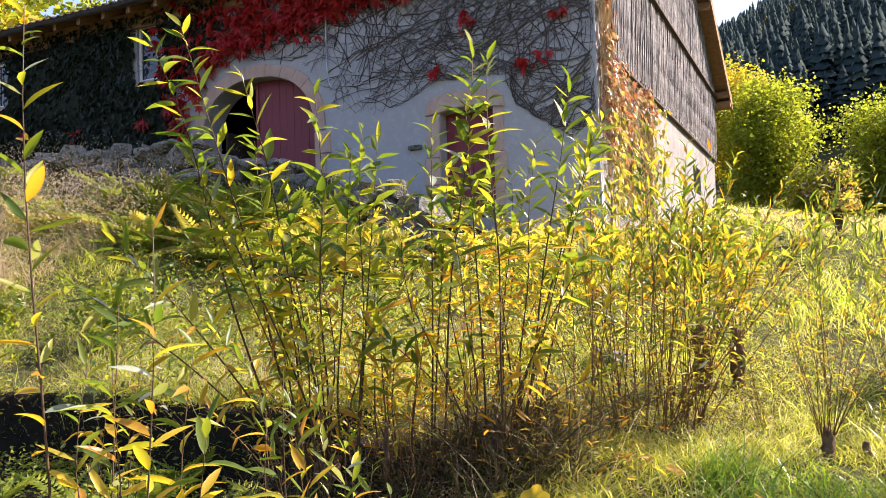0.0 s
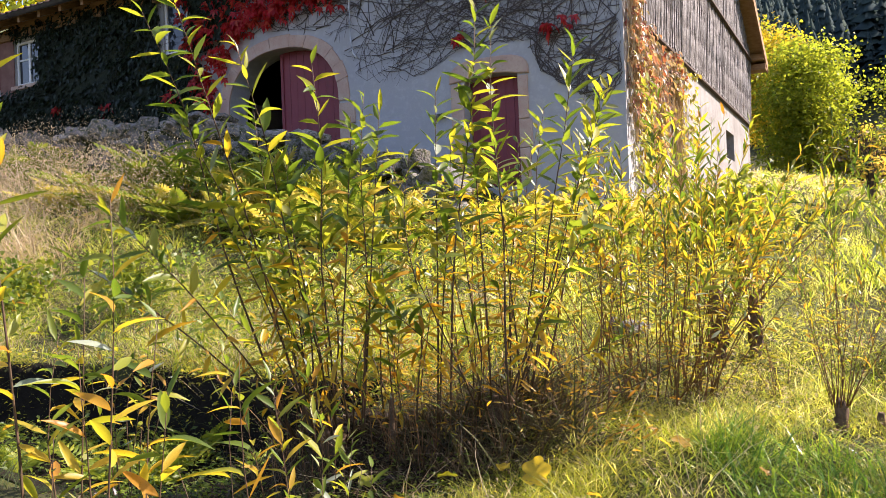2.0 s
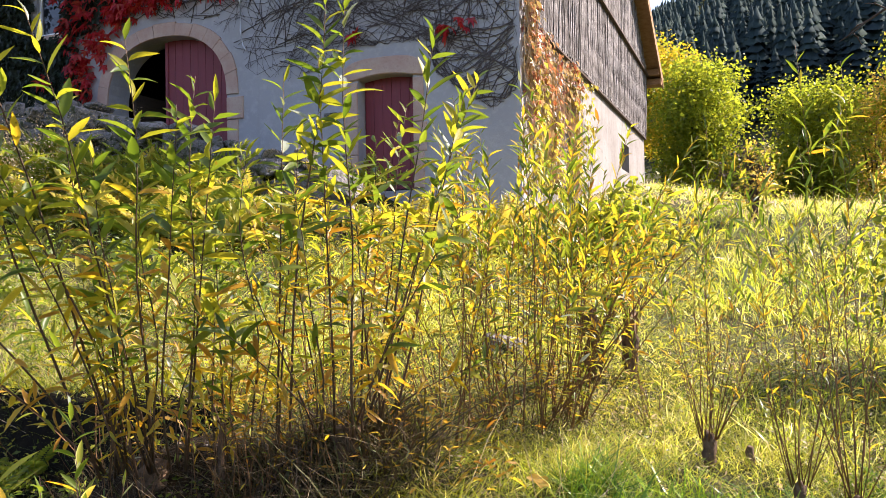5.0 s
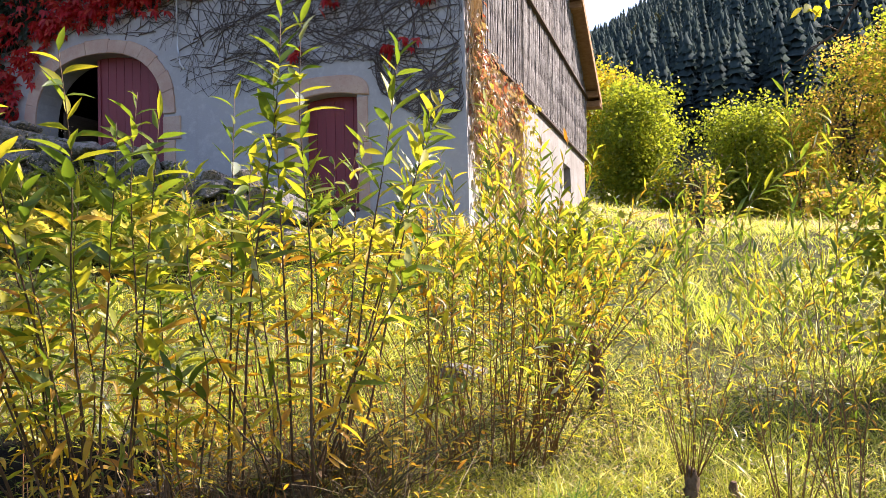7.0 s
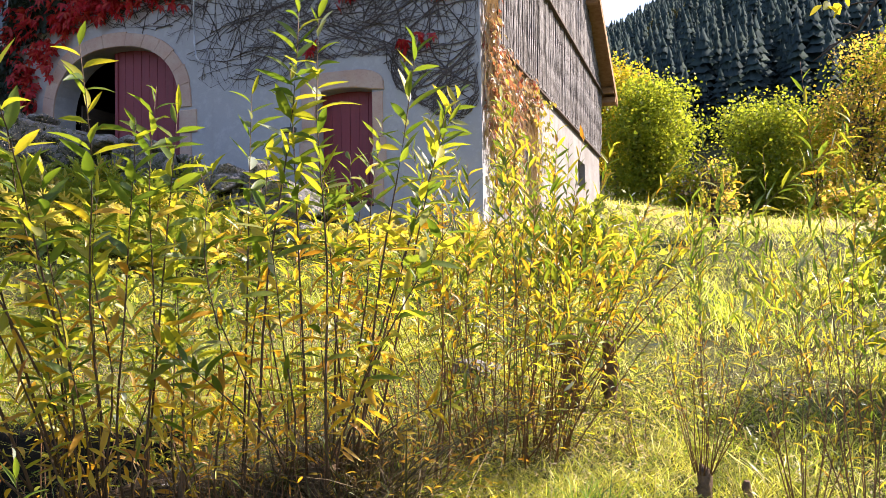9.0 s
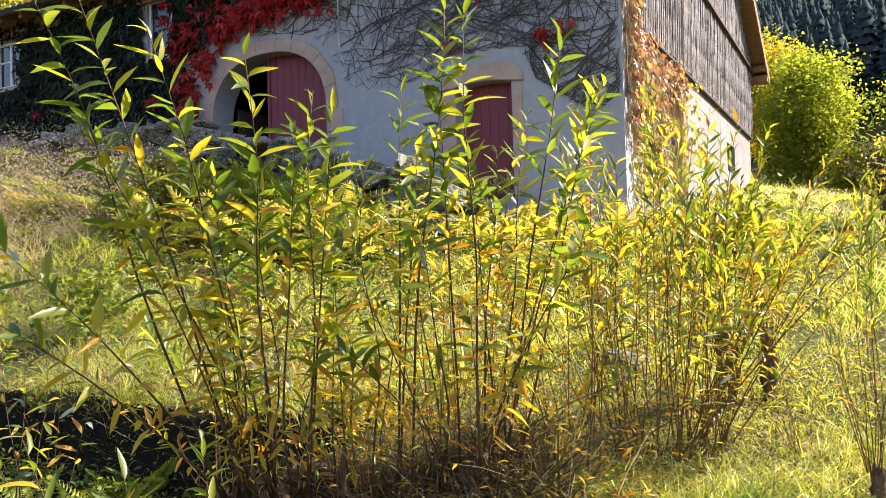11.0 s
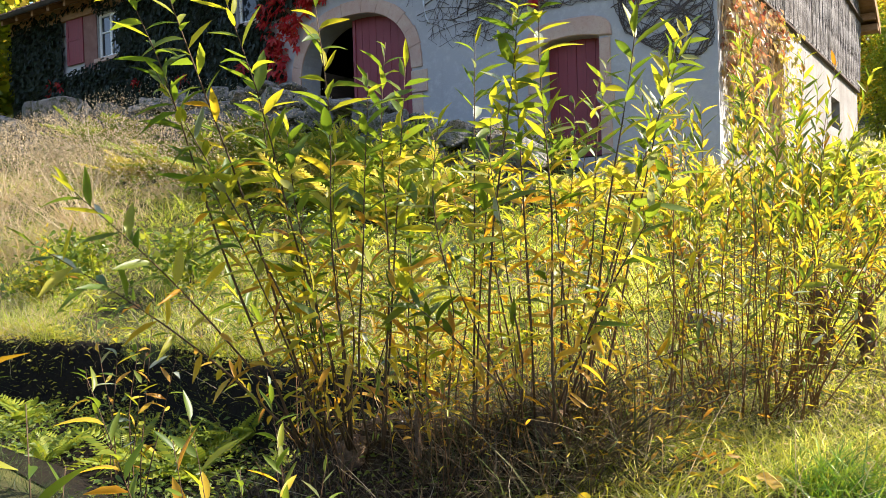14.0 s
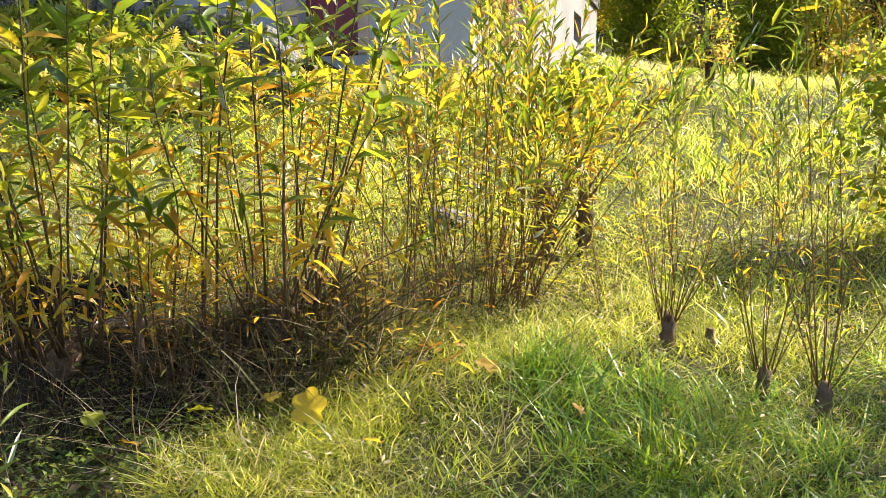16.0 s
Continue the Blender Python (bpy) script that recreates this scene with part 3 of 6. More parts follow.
# gable window without glass
gw = thing("gable_window", "small dark barred opening in the sunlit gable", "window", (GX - 0.2, 11.0, GABLE_WINDOW[2]))
y0, y1, z0, z1 = GABLE_WINDOW
GWI = Matrix.Translation((-GX + 0.2, -11.0, -z0))
for nm, b in (("frame_side", (GX - 0.34, GX - 0.26, y0, y0 + 0.07, z0, z1)), ("frame_side", (GX - 0.34, GX - 0.26, y1 - 0.07, y1, z0, z1)), ("frame_top", (GX - 0.34, GX - 0.26, y0 + 0.07, y1 - 0.07, z1 - 0.07, z1)), ("frame_bottom", (GX - 0.34, GX - 0.26, y0 + 0.07, y1 - 0.07, z0, z0 + 0.07)), ("mullion", (GX - 0.33, GX - 0.27, 10.97, 11.03, z0 + 0.07, z1 - 0.07))):
    bm = bmesh.new()
    box(bm, *b, bevel=0.005)
    bm.transform(GWI)
    part(nm, bm, M["dark_wood"], gw)
bm = bmesh.new()
box(bm, GX - 0.305, GX - 0.297, y0 + 0.07, y1 - 0.07, z0 + 0.07, z1 - 0.07)
bm.transform(GWI)
part("pane", bm, M["glass"], gw)

# weathered boards in overlapping tiers on the gable
CLAD_Z = [5.49, 7.6, 9.7]
CLAD_Y0 = 0.9
rng = random.Random(4)
clad = None
bm = bmesh.new()
for z in CLAD_Z:
    yb = DEEP - 0.02 if z < 7.5 else (15.0 if z < 8 else 10.8)
    box(bm, GX + 0.002, GX + 0.03, CLAD_Y0, min(yb, DEEP - 0.1), z + 0.08, z + 0.14)
clad = hpart("cladding", bm, M["grey_wood"], "weathered silver-grey vertical boards in overlapping tiers")
board_me = {}


def board_mesh(h):
    key = (round(h, 2), rng.randrange(4))
    if key not in board_me:
        vs, fs = [], []
        n = 9
        for j in range(n + 1):
            z = h * j / n
            o, w = rng.uniform(-0.009, 0.009), rng.uniform(-0.006, 0.006)
            for x, y in ((0, -0.028), (0.012 - o, -0.031 + w), (0.017 + o, 0.3 * w), (0.012 - o, 0.031 + w), (0, 0.028)):
                vs.append((x, y, z))
        for j in range(n):
            for k in range(4):
                a = j * 5 + k
                fs.append((a, a + 1, a + 6, a + 5))
        fs.append((0, 5 * 0 + 4, 3, 2, 1))
        board_me[key] = mesh_of("board", vs, fs, M["grey_wood"])
    return board_me[key]


extra_v, extra_f = [], []
for tier, z in enumerate(CLAD_Z):
    y = CLAD_Y0 + 0.05
    while y < DEEP - 0.03:
        ceil = roof_z(y) - 0.05
        h = min(2.22, ceil - z)
        out = 0.03 + 0.035 * (0 if tier == 0 else 1) + rng.uniform(0, 0.012)
        if h > 0.12:
            drop = rng.uniform(-0.07, 0.04)
            m = HI @ pose(GX + 0.05 + 0.09 * tier + rng.uniform(0, 0.026), y, z + drop, rng.uniform(-0.5, 0.5), 1.6 + rng.uniform(-0.5, 0.5), 0) @ Matrix.Diagonal((1, rng.uniform(0.85, 1.22), 1, 1))
            if tier < 1:
                shared("board", board_mesh(round(h * 10) / 10), m, clad)
            else:
                me = board_mesh(round(h * 10) / 10)
                o = len(extra_v)
                extra_v += [tuple(m @ v.co) for v in me.vertices]
                extra_f += [tuple(i + o for i in p.vertices) for p in me.polygons]
        y += 0.0615 + rng.uniform(-0.005, 0.005)
ob = new("upper_cladding", mesh_of("upper_cladding", extra_v, extra_f, M["shingle_wood"]))
ob.parent = clad
ob["kind"] = "stuff"
bm = bmesh.new()
box(bm, GX + 0.002, GX + 0.05, 0.56, 0.86, 5.2, 8.1, 0.01)
hpart("corner_board", bm, M["dark_wood"], "dark corner post beside the boards")
# Dark strips added to draw the shadow line under each tier's edge.
for z, w in ((7.5, 0.225), (5.4, 0.09)):
    bm = bmesh.new()
    box(bm, GX + 0.002, GX + w, CLAD_Y0, DEEP - 0.05, z, z + 0.05, 0.006)
    hpart("drip_board", bm, M["dark_wood"])

# hanging cable and a small bracket
cable = thing("hanging_cable", "loose white cable hanging down the plaster wall", "cable", (-5.72, -0.05, 5.4))
bm = bmesh.new()
tube(bm, [(0.0, 0.02, 2.45), (0.0, -0.02, 2.2), (0.0, -0.01, 1.0), (0.0, 0.0, 0.35), (0.05, -0.01, 0.08), (0.12, 0.0, -0.02)], [0.017] * 6, 6)
part("wire", bm, M["cable"], cable, smooth=True)
vent = thing("wall_ledge", "small dark slate ledge set in the plaster", "ledge", (-3.86, 0, 4.06))
bm = bmesh.new()
box(bm, -0.13, 0.13, -0.09, 0.05, -0.05, 0.03, 0.012)
part("slab", bm, M["stone"], vent)


# ---- foliage materials ----
def leaf_material(name, cols, weight=0.5, tint=(1.6, 1.5, 0.85), rough=0.4, spec=0.45, per_object=False, patch=None):
    kw = {"random_vary": cols} if per_object else {"island": cols}
    vary = list(patch) if patch else []
    return material(name, cols[0], rough, spec, vary=vary, translucent=(tint, weight), **kw)


GREEN = [(0.075, 0.135, 0.02), (0.11, 0.175, 0.022), (0.15, 0.21, 0.028), (0.085, 0.145, 0.028), (0.20, 0.24, 0.03)]
LIME = [(0.24, 0.28, 0.03), (0.33, 0.34, 0.035), (0.41, 0.37, 0.04), (0.28, 0.31, 0.035)]
YELLOW = [(0.55, 0.42, 0.04), (0.60, 0.46, 0.045), (0.52, 0.33, 0.035), (0.50, 0.24, 0.03), (0.46, 0.39, 0.045), (0.36, 0.16, 0.03)]
PALE = [(0.24, 0.29, 0.2), (0.34, 0.37, 0.28), (0.18, 0.23, 0.15)]
SPOT = [(28, (0.22, 0.12, 0.02), 0.60, 0.72)]
for nm, cols in (("green", GREEN), ("lime", LIME), ("yellow", YELLOW), ("pale", PALE)):
    w = 0.57 if nm != "pale" else 0.3
    M["leaf_" + nm] = leaf_material("leaf_" + nm, cols, w, (1.48, 1.38, 0.58), per_object=True, patch=SPOT)
    M["leaves_" + nm] = leaf_material("leaves_" + nm, cols, w, (1.48, 1.38, 0.58), patch=SPOT)
M["herb_green"] = leaf_material("herb_green", [(0.075, 0.135, 0.026), (0.12, 0.185, 0.03), (0.18, 0.23, 0.035), (0.10, 0.15, 0.035), (0.23, 0.26, 0.04)], 0.62, patch=SPOT)
M["herb_lime"] = leaf_material("herb_lime", [(0.23, 0.26, 0.04), (0.34, 0.33, 0.045), (0.40, 0.35, 0.05), (0.27, 0.29, 0.045)], 0.62, patch=SPOT)
M["herb_yellow"] = leaf_material("herb_yellow", [(0.46, 0.34, 0.045), (0.54, 0.38, 0.05), (0.48, 0.27, 0.04), (0.34, 0.17, 0.035)], 0.62, patch=SPOT)
TUFT = [(2.2, (0.42, 0.46, 0.10), 0.50, 0.60), (7, (0.085, 0.14, 0.02), 0.56, 0.64)]
M["grass_green"] = leaf_material("grass_green", [(0.17, 0.27, 0.025), (0.32, 0.42, 0.035), (0.48, 0.50, 0.05), (0.09, 0.15, 0.025), (0.66, 0.62, 0.36), (0.24, 0.34, 0.03)], 0.68, rough=0.3, spec=0.6, patch=TUFT)
# Lush grass; its darkest greens carry the shade that falls there.
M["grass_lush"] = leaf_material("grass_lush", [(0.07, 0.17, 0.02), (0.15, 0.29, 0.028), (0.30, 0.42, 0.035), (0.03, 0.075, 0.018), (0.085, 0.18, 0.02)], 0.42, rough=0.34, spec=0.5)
# Lit copy of the meadow grass, with sunshine put into brighter colours.
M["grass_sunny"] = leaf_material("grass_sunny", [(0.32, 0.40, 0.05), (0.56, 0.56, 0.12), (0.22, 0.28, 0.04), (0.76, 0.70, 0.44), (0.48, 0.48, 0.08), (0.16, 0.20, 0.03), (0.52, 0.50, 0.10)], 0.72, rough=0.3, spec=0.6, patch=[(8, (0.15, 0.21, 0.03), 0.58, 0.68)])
# Shaded copy of the meadow grass; its dark greens stand for shade.
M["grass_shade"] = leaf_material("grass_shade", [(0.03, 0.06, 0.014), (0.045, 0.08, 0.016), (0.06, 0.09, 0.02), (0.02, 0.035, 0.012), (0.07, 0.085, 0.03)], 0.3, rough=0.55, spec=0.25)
M["grass_dry"] = leaf_material("grass_dry", [(0.50, 0.40, 0.24), (0.60, 0.51, 0.35), (0.42, 0.31, 0.17), (0.68, 0.60, 0.44)], 0.5, tint=(1.1, 1.0, 0.8))
# Dead brown grass, with some of the willows' shade in its dark tones.
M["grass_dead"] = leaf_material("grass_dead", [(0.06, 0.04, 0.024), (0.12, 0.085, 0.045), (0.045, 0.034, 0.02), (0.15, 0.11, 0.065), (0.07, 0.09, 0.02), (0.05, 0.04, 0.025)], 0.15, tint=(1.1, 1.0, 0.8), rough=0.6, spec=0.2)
M["fern_green"] = leaf_material("fern_green", [(0.14, 0.2, 0.025), (0.2, 0.25, 0.03), (0.28, 0.29, 0.03)], 0.45)
M["fern_yellow"] = leaf_material("fern_yellow", [(0.46, 0.40, 0.08), (0.45, 0.34, 0.08), (0.36, 0.37, 0.05), (0.5, 0.43, 0.2)], 0.5)
M["creeper_red"] = leaf_material("creeper_red", [(0.46, 0.025, 0.035), (0.62, 0.05, 0.06), (0.36, 0.015, 0.02), (0.58, 0.11, 0.06), (0.55, 0.06, 0.07)], 0.5, tint=(1.4, 0.9, 0.9))
M["creeper_dry"] = leaf_material("creeper_dry", [(0.34, 0.13, 0.06), (0.42, 0.24, 0.13), (0.30, 0.08, 0.05), (0.46, 0.38, 0.26), (0.40, 0.33, 0.2), (0.28, 0.25, 0.08)], 0.4, tint=(1.2, 1.0, 0.7))
M["creeper_yellow"] = leaf_material("creeper_yellow", [(0.38, 0.34, 0.05), (0.30, 0.30, 0.04), (0.42, 0.30, 0.10), (0.22, 0.25, 0.04)], 0.45)
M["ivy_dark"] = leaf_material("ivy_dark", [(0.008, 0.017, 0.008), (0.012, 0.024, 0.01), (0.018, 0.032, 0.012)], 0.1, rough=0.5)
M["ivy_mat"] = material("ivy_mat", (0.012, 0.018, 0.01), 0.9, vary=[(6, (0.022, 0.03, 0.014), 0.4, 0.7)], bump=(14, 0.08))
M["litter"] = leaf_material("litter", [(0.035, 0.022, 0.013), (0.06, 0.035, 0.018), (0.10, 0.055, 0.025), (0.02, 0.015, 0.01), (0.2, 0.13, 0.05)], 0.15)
M["creeper_stem"] = material("creeper_stem", (0.085, 0.07, 0.065), 0.9, vary=[(30, (0.1, 0.075, 0.06), 0.5, 0.7)])
M["tree_lime"] = leaf_material("tree_lime", [(0.19, 0.26, 0.025), (0.25, 0.29, 0.028), (0.15, 0.21, 0.025), (0.33, 0.33, 0.03)], 0.7)
M["tree_yellow"] = leaf_material("tree_yellow", [(0.48, 0.36, 0.02), (0.55, 0.42, 0.03), (0.42, 0.34, 0.02)], 0.5)
M["tree_orange"] = leaf_material("tree_orange", [(0.46, 0.31, 0.07), (0.52, 0.36, 0.09), (0.36, 0.31, 0.06), (0.42, 0.24, 0.06)], 0.6)
M["tree_green"] = leaf_material("tree_green", [(0.15, 0.20, 0.022), (0.21, 0.25, 0.025), (0.28, 0.30, 0.03)], 0.72)
# Spruce greens shifted lighter and bluer to paint in distant haze.
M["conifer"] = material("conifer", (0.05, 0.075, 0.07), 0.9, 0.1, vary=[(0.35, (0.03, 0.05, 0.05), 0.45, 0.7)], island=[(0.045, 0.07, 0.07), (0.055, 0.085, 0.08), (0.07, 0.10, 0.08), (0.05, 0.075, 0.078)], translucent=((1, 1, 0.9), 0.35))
M["broad_far"] = material("broad_far", (0.12, 0.11, 0.04), 0.8, 0.2, island=[(0.16, 0.14, 0.04), (0.10, 0.11, 0.04), (0.22, 0.17, 0.05)])

# ---- foliage helpers ----
nr = np.random.default_rng(11)


def tri(faces):
    out = []
    for f in faces:
        for k in range(1, len(f) - 1):
            out.append((f[0], f[k], f[k + 1]))
    return np.array(out)


def leaf_template(width, curl, fold, steps=5, tip=0.9, asym=0.0):
    """A lance-shaped blade of length 1 along y, folded on its midrib and curling down."""
    vs = []
    for i in range(steps + 1):
        t = i / steps
        w = width * (math.sin(math.pi * min(t * tip + 0.05, 1.0) ** 0.85)) if 0 < i < steps else width * 0.06
        z = -curl * t * t
        side = asym * math.sin(t * 5)
        vs += [(-w / 2 + side, t, z + fold * w), (side, t, z), (w / 2 + side, t, z + fold * w)]
    fs = []
    for i in range(steps):
        a = i * 3
        fs += [(a, a + 1, a + 4, a + 3), (a + 1, a + 2, a + 5, a + 4)]
    return np.array(vs), fs


def blade_template(width, bend, n=3):
    vs = []
    for i in range(n):
        t = i / n
        w = width * (1 - 0.75 * t)
        vs += [(-w / 2, bend * t * t, t * (1 - 0.35 * bend * t)), (w / 2, bend * t * t, t * (1 - 0.35 * bend * t))]
    vs.append((0, bend, 1 - 0.35 * bend))
    fs = []
    for i in range(n - 1):
        a = 2 * i
        fs += [(a, a + 1, a + 3), (a, a + 3, a + 2)]
    a = 2 * (n - 1)
    fs.append((a, a + 1, a + 2))
    return np.array(vs), np.array(fs)


def frames(direction, roll):
    """Rotation matrices whose y axis lies along direction."""
    y = direction / np.linalg.norm(direction, axis=1, keepdims=True)
    up = np.tile(np.array([0.0, 0.0, 1.0]), (len(y), 1))
    up[np.abs(y[:, 2]) > 0.95] = (1.0, 0.0, 0.0)
    x = np.cross(y, up)
    x /= np.linalg.norm(x, axis=1, keepdims=True)
    z = np.cross(x, y)
    c, s = np.cos(roll)[:, None], np.sin(roll)[:, None]
    x, z = x * c + z * s, z * c - x * s
    return np.stack([x, y, z], 2)


def place(templates, pos, rot, size, mat, name):
    """One mesh of many pieces: each takes a random template, its place, turn and size (n,) or (n, 3)."""
    size = np.asarray(size)
    if size.ndim == 1:
        size = np.repeat(size[:, None], 3, 1)
    pick = nr.integers(0, len(templates), len(pos))
    vs, fs, base = [], [], 0
    for k, (tv, tf) in enumerate(templates):
        sel = np.where(pick == k)[0]
        if not len(sel):
            continue
        tf = tri(tf) if not isinstance(tf, np.ndarray) else tf
        v = tv[None, :, :] * size[sel][:, None, :]
        v = np.einsum("nij,nkj->nki", rot[sel], v) + pos[sel][:, None, :]
        f = tf[None] + (np.arange(len(sel)) * len(tv))[:, None, None] + base
        vs.append(v.reshape(-1, 3))
        fs.append(f.reshape(-1, 3))
        base += len(sel) * len(tv)
    return array_mesh(name, np.concatenate(vs), np.concatenate(fs), mat)


def turn_z(a):
    c, s, o, l = np.cos(a), np.sin(a), np.zeros_like(a), np.ones_like(a)
    return np.stack([np.stack([c, -s, o], 1), np.stack([s, c, o], 1), np.stack([o, o, l], 1)], 1)


LANCE = [leaf_template(w, c, f, asym=s) for w, c, f, s in ((0.24, 0.12, 0.25, 0.01), (0.215, 0.3, 0.3, -0.02), (0.26, 0.05, 0.18, 0.02), (0.23, 0.4, 0.25, 0.03), (0.2, -0.1, 0.28, -0.02), (0.14, 0.6, 0.6, 0.04))]
LANCE_LOW = [leaf_template(w, c, f, 3, asym=a) for w, c, f, a in ((0.24, 0.12, 0.25, 0.01), (0.21, 0.3, 0.3, -0.02), (0.255, 0.05, 0.18, 0.02), (0.22, 0.4, 0.25, 0.03), (0.2, -0.1, 0.28, -0.02))]
SMALL = [leaf_template(w, c, f, 2) for w, c, f in ((0.5, 0.2, 0.2), (0.6, 0.1, 0.3), (0.42, 0.4, 0.3))]
THIN = [leaf_template(w, c, f, 3) for w, c, f in ((0.17, 0.2, 0.3), (0.2, 0.4, 0.2), (0.15, 0.05, 0.4))]
BLADES = [blade_template(w, b, k) for w, b, k in ((0.02, 0.15, 2), (0.026, 0.45, 2), (0.017, 0.8, 3), (0.024, 1.2, 3), (0.014, 0.3, 2), (0.03, 0.9, 3))]


BLADES_FAR = [blade_template(w, b, 2) for w, b in ((0.034, 0.15), (0.042, 0.45), (0.03, 0.8), (0.038, 1.1))]
BIT = [(np.array([(0, 0, 0), (-0.14, 0.5, 0.05), (0, 1.0, 0), (0.14, 0.5, 0.05)]), [(0, 1, 2, 3)])]


def no_ditch(x, y, margin=0.0):
    return ~((x < 0.25 + margin) & (y < -8.35 + margin) & (y > -10.05 - margin))


def grass(name, x0, x1, y0, y1, density, h0, h1, mat, label, keep=None, lean=0.35, wide=1.0, patchy=0.0, blades=None, tuft=0.055, per=16):
    """Grass in tufts: the blades of a tuft share its height and lean outwards from its middle."""
    n = int((x1 - x0) * (y1 - y0) * density)
    m = max(1, n // per)
    tx, ty, th = nr.uniform(x0, x1, m), nr.uniform(y0, y1, m), nr.uniform(0.45, 1.2, m) ** 1.3
    ta, tl = nr.uniform(0, 2 * np.pi, m), np.abs(nr.normal(0, 0.45, m))
    k = nr.integers(0, m, n)
    off = nr.normal(0, tuft, (n, 2))
    x, y = tx[k] + off[:, 0], ty[k] + off[:, 1]
    ok = np.ones(n, bool)
    if keep is not None:
        ok &= keep(x, y)
    if patchy:
        f = np.sin(x * 2.1 + 0.7 * y) * np.sin(y * 1.7 - 0.4 * x) + np.sin(x * 5.3 + 2) * np.sin(y * 4.7) * 0.6
        ok &= nr.uniform(-1, 1.2, n) * patchy < f + 0.35
    x, y, off, k = x[ok], y[ok], off[ok], k[ok]
    n = len(x)
    h = nr.uniform(h0, h1, n) * th[k] * (0.85 + 0.35 * np.sin(x * 1.9 + y * 0.6) * np.sin(y * 2.3 + 0.5 * x))
    rot = turn_z(nr.uniform(0, 2 * np.pi, n))
    tilt = nr.normal(0, lean, (n, 2)) + off / max(tuft, 1e-3) * 0.3 + (tl[k] * np.stack([np.cos(ta[k]), np.sin(ta[k])])).T
    sh = np.tile(np.eye(3), (n, 1, 1))
    sh[:, 0, 2], sh[:, 1, 2] = tilt[:, 0], tilt[:, 1]
    sh[:, 2, 2] = 1 / (1 + 0.35 * np.hypot(tilt[:, 0], tilt[:, 1]))
    rot = np.einsum("nij,njk->nik", sh, rot)
    size = np.stack([h * wide, h, h], 1)
    pos = np.stack([x, y, ground_np(x, y) - 0.01], 1)
    ob = new(name, place(blades or BLADES, pos, rot, size, mat, name))
    return tagged(ob, label, "grass", kind="stuff")


# ---- willows ----
willow_leaf_me = {(c, k): array_mesh("leaf", LANCE[k][0], tri(LANCE[k][1]), M["leaf_" + c], True) for c in ("green", "lime", "yellow", "pale") for k in range(len(LANCE))}


def stem_curve(base, tip, sag, n=9, r=None):
    r = r or random
    base, tip = Vector(base), Vector(tip)
    side = (tip - base).cross(Vector((0, 0, 1)))
    side = side.normalized() if side.length > 1e-4 else Vector((1, 0, 0))
    w1, w2 = r.uniform(-0.035, 0.035), r.uniform(-0.018, 0.018)
    pts = []
    for i in range(n + 1):
        t = i / n
        p = base.lerp(tip, t)
        # stems rise first, then lean out
        p.z += sag * math.sin(math.pi * t) * 0.5
        p += side * (w1 * math.sin(math.pi * t * 1.7) + w2 * math.sin(math.pi * t * 3.3))
        pts.append(p)
    return pts


